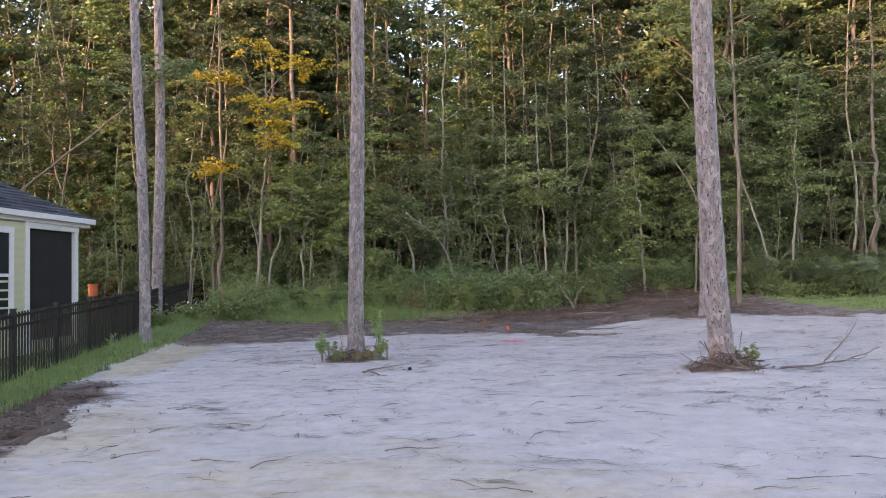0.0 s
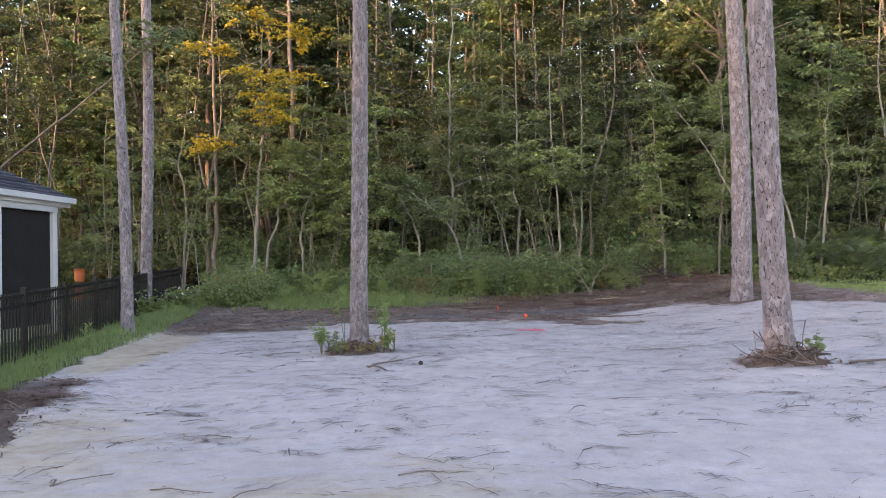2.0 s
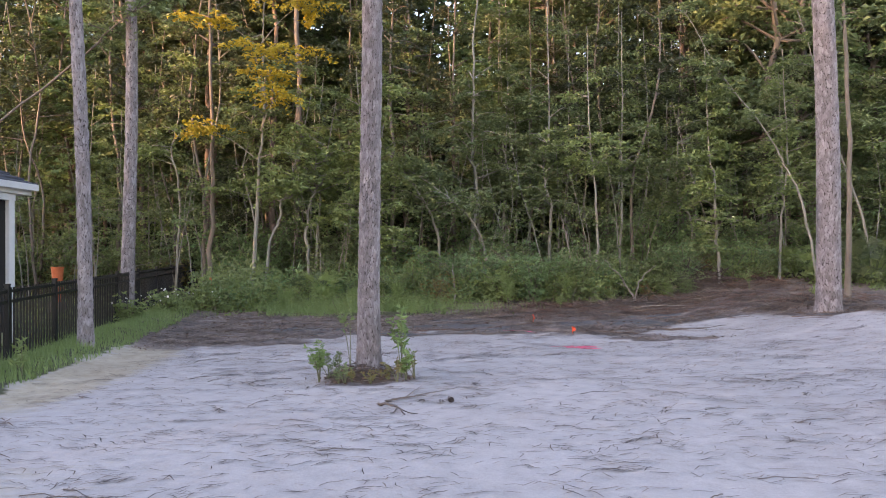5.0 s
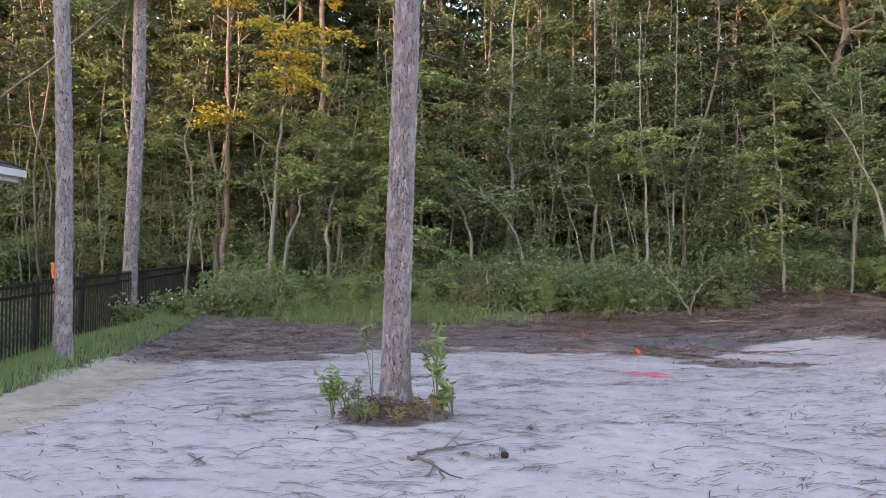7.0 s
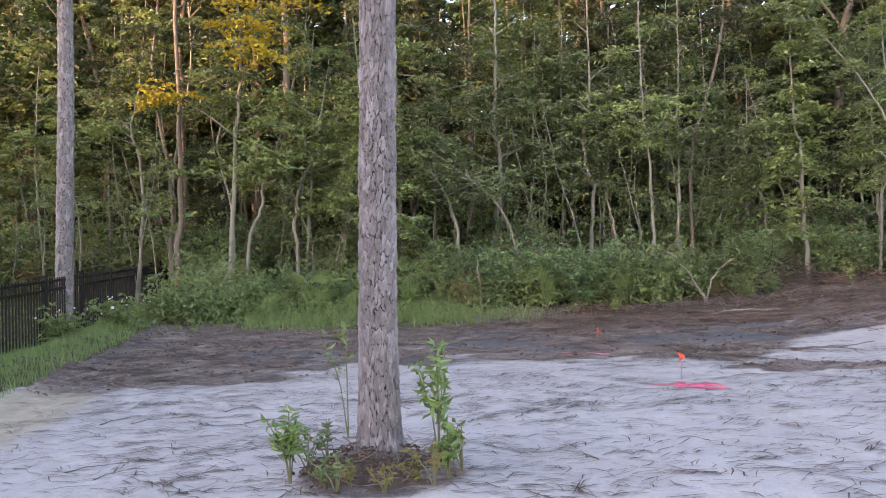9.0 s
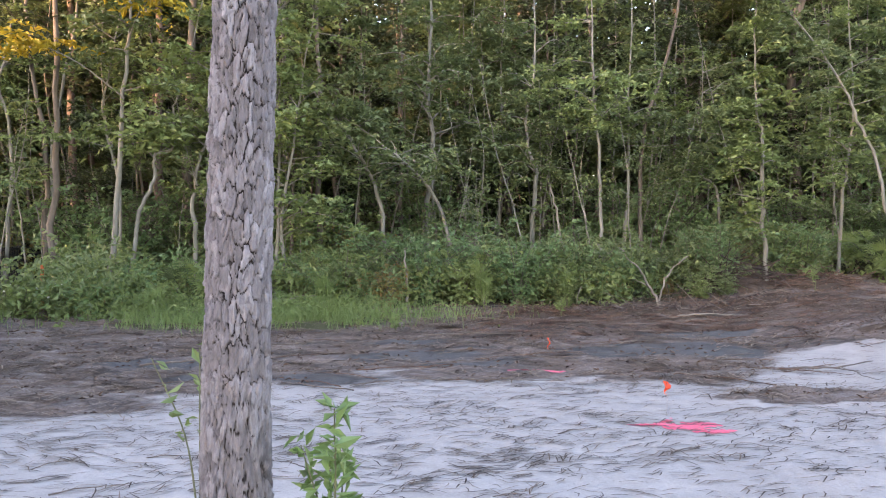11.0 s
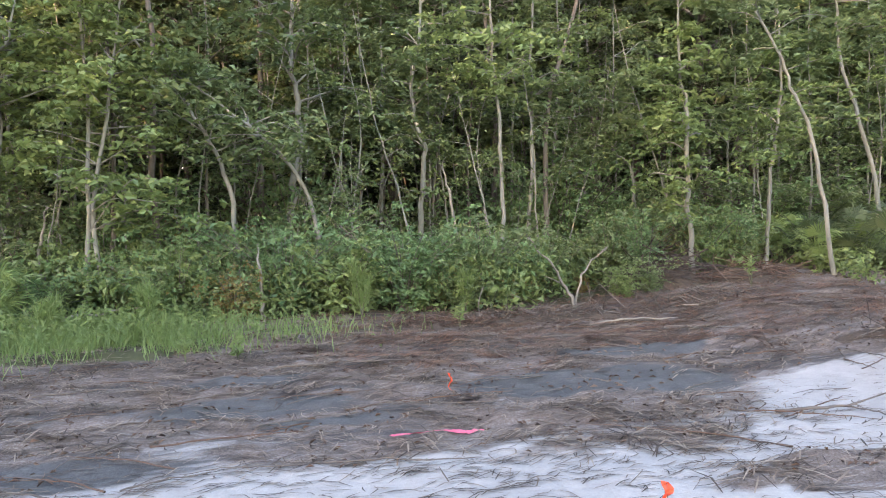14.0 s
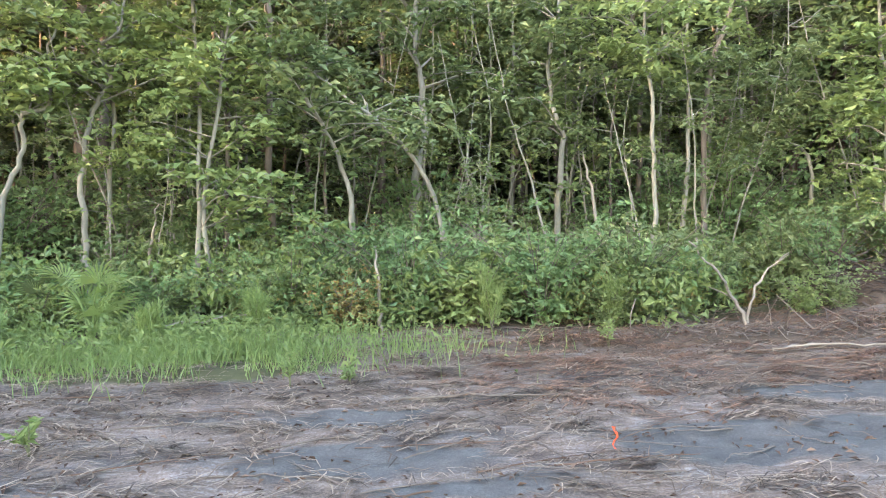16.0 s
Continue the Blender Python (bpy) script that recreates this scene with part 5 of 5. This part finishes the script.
def heap(name, x0, y0, rx, ry, h, n, label, mat=TWIG, length=0.35, r=0.006):
    """A heap of tangled twigs on a low mound of soil."""
    th = thing(name, pose(x0, y0, at(x0, y0)), label, "debris heap")
    k, rings = 28, 7
    v, f = [(0, 0, h * 0.5)], []
    for a in range(1, rings + 1):
        for b in range(k):
            q, rr = 2 * math.pi * b / k, a / rings
            w = 1 + 0.25 * math.sin(q * 3 + x0) + 0.12 * math.sin(q * 7)
            X_, Y_ = rx * rr * w * math.cos(q), ry * rr * w * math.sin(q)
            zz = at(x0 + X_, y0 + Y_) - at(x0, y0)
            v.append((X_, Y_, zz + h * 0.5 * (1 - rr ** 1.6) + RNG.normal() * 0.02 * (a < rings) - 0.03 * (a == rings)))
            if a < rings:
                i0, i1 = 1 + (a - 1) * k + b, 1 + (a - 1) * k + (b + 1) % k
                f.append((i0, i0 + k, i1 + k, i1))
    g = Geo().add(v, f)
    g.add(v, [(0, 1 + b, 1 + (b + 1) % k) for b in range(k)])
    part("soil", g, CHIP_SOIL, th, smooth=True)
    g = Geo()
    for q in range(n):
        a, rr = RNG.uniform(0, 2 * math.pi), math.sqrt(RNG.uniform()) * 0.95
        c = np.array([rx * rr * math.cos(a), ry * rr * math.sin(a), h * 0.75 * (1 - rr ** 1.6) + 0.02])
        d = RNG.normal(size=3) * [1, 1, 0.3]
        d *= length * RNG.uniform(0.3, 1.1) / np.linalg.norm(d)
        c[2] += abs(d[2]) * 0.5 + at(x0 + c[0], y0 + c[1]) - at(x0, y0)
        tube(g, spline([c - d / 2, c + RNG.normal(size=3) * 0.02, c + d / 2], 3), np.linspace(r, r * 0.4, 7) * RNG.uniform(0.5, 1.6), 4)
    tagged(part("twig_mass", g, mat, th), kind="stuff")
    c = np.stack([RNG.normal(0, rx * 0.5, n * 3), RNG.normal(0, ry * 0.5, n * 3), np.zeros(n * 3)], 1)
    c[:, 2] = h * 0.7 * np.clip(1 - np.hypot(c[:, 0] / rx, c[:, 1] / ry) ** 1.6, 0, 1) + 0.03 + relief_z(x0 + c[:, 0], y0 + c[:, 1]) - at(x0, y0)
    tagged(part("leaf_litter", leaves(Geo(), c, 0.035, 0.5), CHIP, th), kind="stuff")
    return th


CHIP_SOIL = surface("dark_forest_soil", (0.05, 0.036, 0.028), (0.10, 0.07, 0.052), (0.17, 0.12, 0.09), 9, 0.95, 0.02)
heap("twig_heap", 3.72, 10.12, 0.48, 0.42, 0.17, 130, "heap of grey twigs round the pine's foot")
heap("twig_heap", -1.45, 12.08, 0.42, 0.36, 0.10, 90, "low ring of twigs round the slender pine's foot", length=0.25, r=0.004)
heap("brush_pile", 5.6, 22.85, 0.7, 0.5, 0.42, 170, "dark brush pile with roots at the wood's edge", CREVICE, length=0.8, r=0.009)
heap("brush_pile", 6.8, 22.5, 0.9, 0.5, 0.22, 110, "low pile of raked roots and brown straw", CHIP, length=0.6, r=0.007)
heap("debris_ridge", 6.2, 18.3, 1.1, 0.4, 0.12, 110, "raked ridge of brown straw and roots", length=0.45)
heap("debris_ridge", 4.9, 21.3, 0.9, 0.4, 0.12, 110, "raked ridge of brown straw and roots", length=0.5)
heap("debris_ridge", 1.6, 21.5, 0.8, 0.3, 0.08, 90, "low raked ridge of rusty straw", CHIP, length=0.4, r=0.005)
heap("debris_ridge", 3.2, 21.6, 1.0, 0.4, 0.14, 110, "raked ridge of brown straw and roots", length=0.5)
heap("debris_ridge", -4.2, 7.3, 0.5, 1.3, 0.05, 90, "brown raked straw beside the grass", length=0.3, r=0.004)


# ---------- small plants ----------
def sprout(name, x0, y0, h, n, size, leaf, label, spread_=0.35, width=0.46, full=1.0):
    """A young plant: a few stems with long leaves round their tips."""
    th = thing(name, pose(x0, y0, at(x0, y0) - 0.02), label, "plant", "young plants on the clearing")
    for k in range(n):
        a = 2 * math.pi * k / n + RNG.uniform(-0.5, 0.5)
        hh = h * RNG.uniform(0.55, 1.0) if k else h
        e = np.array([math.cos(a) * spread_ * hh * (k > 0), math.sin(a) * spread_ * hh * (k > 0), hh])
        p = spline([(0, 0, 0), e * [0.3, 0.3, 0.55], e], 7)
        part("stem", tube(Geo(), p, np.linspace(0.006, 0.0025, len(p)), 5), STEM, th)
        m = int((20 + 18 * hh) * full)
        idx = RNG.integers(len(p) // 2, len(p), m)
        az = RNG.uniform(0, 2 * np.pi, m)
        d = np.stack([np.cos(az), np.sin(az), RNG.uniform(0.1, 1.0, m)], 1)
        d /= np.linalg.norm(d, axis=1, keepdims=True)
        g = leaves(Geo(), p[idx] + d * size * 0.5, size, 0.35, 0, width, 0.10, dirs=d)
        tagged(part("foliage", g, leaf, th), kind="stuff")
    return th


STEM = surface("green_stem", (0.10, 0.11, 0.05), (0.16, 0.16, 0.08), (0.22, 0.2, 0.12), 9, 0.7, 0)
SPROUT_LEAF = leaf_material("glossy_sprout_leaf", [(0.108, 0.185, 0.062), (0.167, 0.266, 0.089), (0.226, 0.336, 0.114), (0.283, 0.372, 0.150)], 0.35)
sprout("bay_sprout", -1.93, 11.95, 0.44, 6, 0.08, SPROUT_LEAF, "bushy young bay sprout beside the slender pine", 0.32, 0.34)
sprout("bay_sprout", -1.06, 12.12, 0.77, 4, 0.085, SPROUT_LEAF, "upright young bay sprout beside the slender pine", 0.2, 0.36)
sprout("bay_sprout", -1.0, 11.95, 0.32, 5, 0.07, SPROUT_LEAF, "small young bay sprout beside the slender pine")
sprout("thin_sprout", -1.75, 13.05, 0.88, 2, 0.075, LEAF_LIGHT, "tall thin bare-stemmed sprout behind the slender pine", 0.25, 0.4, 0.35)
for wx, wy, wh in ((-1.85, 12.1, 0.3), (-1.62, 11.72, 0.22), (-1.08, 11.78, 0.26), (-0.92, 12.15, 0.3), (-1.35, 11.7, 0.15), (-1.7, 11.85, 0.2), (-1.55, 11.8, 0.16), (-1.2, 11.85, 0.18), (-1.75, 12.2, 0.25)):
    sprout("weed", wx, wy, wh, 4, 0.045, LEAF_RUST if wx > -1.6 else LEAF, "small half-dry weed round the slender pine's foot", 0.8, 0.4, 0.6)
sprout("weed", 4.08, 10.1, 0.36, 6, 0.06, LEAF_LIGHT, "small yellow-green weed beside the twig heap")
sprout("weed", 3.95, 10.35, 0.25, 4, 0.06, LEAF_RUST, "reddish dry weed beside the pine's foot")
for fx, fy, fh in ((-1.25, 19.9, 0.28), (-0.75, 20.0, 0.22), (-2.6, 18.2, 0.22), (6.9, 19.6, 0.3), (-4.9, 9.0, 0.35), (-5.35, 12.3, 0.4), (-5.0, 10.4, 0.28), (-4.8, 7.6, 0.3), (1.9, 21.3, 0.3), (6.4, 21.8, 0.45)):
    sprout("fern", fx, fy, fh, 3, 0.09, LEAF_LIGHT, "small bright green fern sprout on bare soil", 0.6, 0.3, 0.7)
WHITE_PETAL = surface("white_petal", (0.6, 0.6, 0.55), (0.7, 0.7, 0.66), (0.8, 0.8, 0.76), 8, 0.6, 0)
for fx, fy in ((-6.75, 20.2), (-6.4, 21.4), (-7.2, 19.2), (-6.0, 22.0)):
    th = shrub(fx, fy, 0.5, LEAF_LIGHT, 0.07, 16, "low green bush with small white flowers by the fence")
    c = RNG.normal(size=(16, 3)) * [0.28, 0.28, 0.06] + [0, 0, 0.5]
    tagged(part("blossom", leaves(Geo(), c, 0.05, 0.6, 0, 0.9), WHITE_PETAL, th), kind="stuff")

# pine cone
cone = thing("pine_cone", pose(-0.51, 10.88, at(-0.51, 10.88, 0.02), 80, 0, 30), "dark brown pine cone lying on sand", "pine cone")
g = Geo()
for k in range(70):
    a, f = k * 2.4, k / 70
    r0 = 0.036 * math.sin(math.pi * (0.12 + 0.8 * f)) + 0.004
    c, s = math.cos(a), math.sin(a)
    z0 = -0.045 + 0.09 * f
    g.add([(c * r0 * 0.4 - s * 0.007, s * r0 * 0.4 + c * 0.007, z0), (c * r0 * 0.4 + s * 0.007, s * r0 * 0.4 - c * 0.007, z0), (c * r0 + s * 0.009, s * r0 - c * 0.009, z0 + 0.008), (c * r0 - s * 0.009, s * r0 + c * 0.009, z0 + 0.008)], [(0, 1, 2, 3)])
cone.scale = (0.7, 0.7, 0.7)
part("cone_body", g, CREVICE, cone)
part("core", tube(Geo(), [(0, 0, -0.045), (0, 0, -0.02), (0, 0, 0.02), (0, 0, 0.045)], [0.012, 0.024, 0.022, 0.004], 10), CREVICE, cone)

# survey flags and paint
FLAG = surface("fluorescent_orange_flag", (0.80, 0.07, 0.025), (0.92, 0.10, 0.03), (0.98, 0.15, 0.05), 6, 0.6, 0)
PAINT = surface("fluorescent_pink_paint", (0.75, 0.13, 0.20), (0.92, 0.17, 0.26), (0.98, 0.28, 0.36), 20, 0.85, 0.002)


def flag(x0, y0, h, turn, tall):
    th = thing("survey_flag", pose(x0, y0, at(x0, y0) - 0.02, 0, 0, turn), "small bright orange survey flag standing in the ground", "flag", "survey flags")
    part("wire", tube(Geo(), [(0, 0, 0), (0.004, 0, h * 0.5), (0, 0, h)], 0.0014, 6), TWIG, th)
    g = Geo()
    nseg = 6
    v = [(0.008 + 0.032 * math.sin(q * 0.9) + 0.012 * q / nseg, 0.012 * math.sin(q * 1.7) + e, h - tall * q / nseg) for e in (0.0, 0.003) for q in range(nseg + 1)]
    w = [(-0.02 - 0.006 * math.sin(q), 0.014 * math.cos(q * 1.3) + e, h - tall * q / nseg + 0.008) for e in (0.0, 0.003) for q in range(nseg + 1)]
    m = nseg + 1
    f = []
    for q in range(nseg):
        f += [(q, q + 1, 2 * m + q + 1, 2 * m + q), (m + q + 1, m + q, 3 * m + q, 3 * m + q + 1), (q, m + q, m + q + 1, q + 1), (2 * m + q, 2 * m + q + 1, 3 * m + q + 1, 3 * m + q)]
    f += [(0, 2 * m, 3 * m, m), (nseg, m + nseg, 3 * m + nseg, 2 * m + nseg)]
    g.add(v + w, f)
    part("flag", g, FLAG, th, "fluorescent orange plastic flag")


flag(1.25, 15.05, 0.28, 20, 0.10)
flag(0.94, 17.82, 0.19, 60, 0.13)


def paint_mark(spots, label, lift=0.005):
    """Sprayed paint: many flat uneven flecks that cling to the ground."""
    g = Geo()
    for x0, y0, rx, ry, ang, n in spots:
        a, r = RNG.uniform(0, 2 * np.pi, n), np.sqrt(RNG.uniform(0, 1, n)) * (1 + 0.35 * RNG.normal(size=n) * (RNG.uniform(size=n) < 0.25))
        u, w = rx * r * np.cos(a), ry * r * np.sin(a)
        c, s = math.cos(radians(ang)), math.sin(radians(ang))
        p = on_ground(x0 + u * c - w * s, y0 + u * s + w * c, 0.0)
        k = 7
        b = np.linspace(0, 2 * np.pi, k, endpoint=False)
        rr = RNG.uniform(0.006, 0.03, n)[:, None] * RNG.uniform(0.6, 1.3, (n, k))
        vx, vy = p[:, :1] + rr * np.cos(b), p[:, 1:2] + rr * np.sin(b)
        vz = relief_z(vx.ravel(), vy.ravel()).reshape(n, k) + lift + 0.003 * RNG.uniform(size=(n, 1))
        g.add(np.stack([vx, vy, vz], -1), np.arange(n * k).reshape(n, k))
    solid("paint_mark", g, PAINT, label, "paint", "pink paint marks", kind="stuff")


paint_mark([(1.30, 14.72, 0.20, 0.10, 8, 170), (1.02, 14.78, 0.16, 0.022, 4, 70), (1.42, 14.58, 0.14, 0.04, 10, 70), (1.15, 14.86, 0.12, 0.02, 40, 30)], "bright pink sprayed paint mark on pale sand")
paint_mark([(0.42, 16.90, 0.09, 0.018, 5, 40), (0.68, 16.98, 0.24, 0.014, 6, 70)], "bright pink sprayed paint line on debris", 0.022)

# ---------- low undergrowth, far wood, and added woods that block light ---
for mt, n, h0, sz, seed, words in ((LEAF_LIGHT, 28000, 0.62, 0.105, 101, "bright low undergrowth along the wood's edge"), (LEAF, 18000, 0.9, 0.10, 103, "tangled green undergrowth inside the wood's edge"), (LEAF_BLUE, 9000, 0.65, 0.09, 105, "bluish-green low undergrowth along the wood's edge"), (LEAF_RUST, 3500, 0.5, 0.06, 107, "rusty dry undergrowth along the wood's edge")):
    x = RNG.uniform(-9, 8.2, n)
    ey = 22.3 + 0.9 * step01(2.5, 6, x) + 0.3 * np.sin(x * 1.7) - 1.6 * step01(-4.2, -6, x)
    y = ey + RNG.uniform(-0.15, 3.2, n) ** 1.0
    dn = fbm(x * 0.9, y * 0.9, seed)
    keep = (dn > 0.47) & ((x > -4.19 - 0.17 * y + 1.2) | (y > 26))
    x, y, dn = x[keep], y[keep], dn[keep]
    z = relief_z(x, y) + h0 * (0.25 + 2.6 * (dn - 0.47) + 0.9 * fbm(x * 2.5, y * 2.5, seed + 1)) * RNG.uniform(0, 1, len(x)) ** 0.7
    if seed < 104:
        k = n // 6
        px, py = RNG.uniform(8.2, 16.5, k), RNG.uniform(21.5, 23.6, k)
        dn2 = fbm(px * 1.1, py * 1.1, seed + 7) > 0.45
        px, py = px[dn2], py[dn2]
        x, y, z = np.append(x, px), np.append(y, py), np.append(z, relief_z(px, py) + 0.4 * RNG.uniform(0, 1, len(px)))
    solid("undergrowth", leaves(Geo(), np.stack([x, y, z], 1), sz, 0.45), mt, words, "undergrowth", kind="stuff")

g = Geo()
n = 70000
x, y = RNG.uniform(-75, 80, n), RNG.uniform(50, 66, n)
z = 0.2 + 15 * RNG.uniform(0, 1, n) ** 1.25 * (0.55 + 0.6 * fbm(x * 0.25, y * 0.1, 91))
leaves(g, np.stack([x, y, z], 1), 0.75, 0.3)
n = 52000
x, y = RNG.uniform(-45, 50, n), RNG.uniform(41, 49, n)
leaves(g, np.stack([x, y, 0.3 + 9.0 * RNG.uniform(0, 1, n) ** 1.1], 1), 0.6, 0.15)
# high canopy added to close sky gaps and keep skylight off the understory
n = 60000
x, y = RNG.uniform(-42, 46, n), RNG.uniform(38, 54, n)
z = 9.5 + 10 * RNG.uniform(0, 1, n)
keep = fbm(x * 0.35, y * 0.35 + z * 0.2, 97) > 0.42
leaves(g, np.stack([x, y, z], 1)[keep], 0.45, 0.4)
solid("far_wood", g, LEAF_DARK, "dark far woodland behind the near trees, shade put into its colour", "woods", kind="stuff")
# woods added at both sides to stop skylight coming in low
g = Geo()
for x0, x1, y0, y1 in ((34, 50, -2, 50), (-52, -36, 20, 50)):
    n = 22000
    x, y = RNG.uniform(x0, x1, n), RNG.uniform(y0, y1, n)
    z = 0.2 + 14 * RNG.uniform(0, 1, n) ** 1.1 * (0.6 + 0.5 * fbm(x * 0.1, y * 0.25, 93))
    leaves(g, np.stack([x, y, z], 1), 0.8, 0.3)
solid("far_wood", g, LEAF_DARK, "added woodland that blocks skylight from both sides of the clearing", "woods", kind="stuff")
# treeline added behind the viewpoint, out of sight, to block the low sun
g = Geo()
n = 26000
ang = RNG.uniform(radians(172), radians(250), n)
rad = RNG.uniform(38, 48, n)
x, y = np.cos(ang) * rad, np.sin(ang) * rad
# cut lower at one end so that sun reaches the left trees
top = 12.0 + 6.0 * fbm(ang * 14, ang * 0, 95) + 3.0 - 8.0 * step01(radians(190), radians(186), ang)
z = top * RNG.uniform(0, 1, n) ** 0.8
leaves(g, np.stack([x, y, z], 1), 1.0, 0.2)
solid("far_wood", g, LEAF_DARK, "added unseen treeline that keeps low sun off the clearing", "woods", kind="stuff")
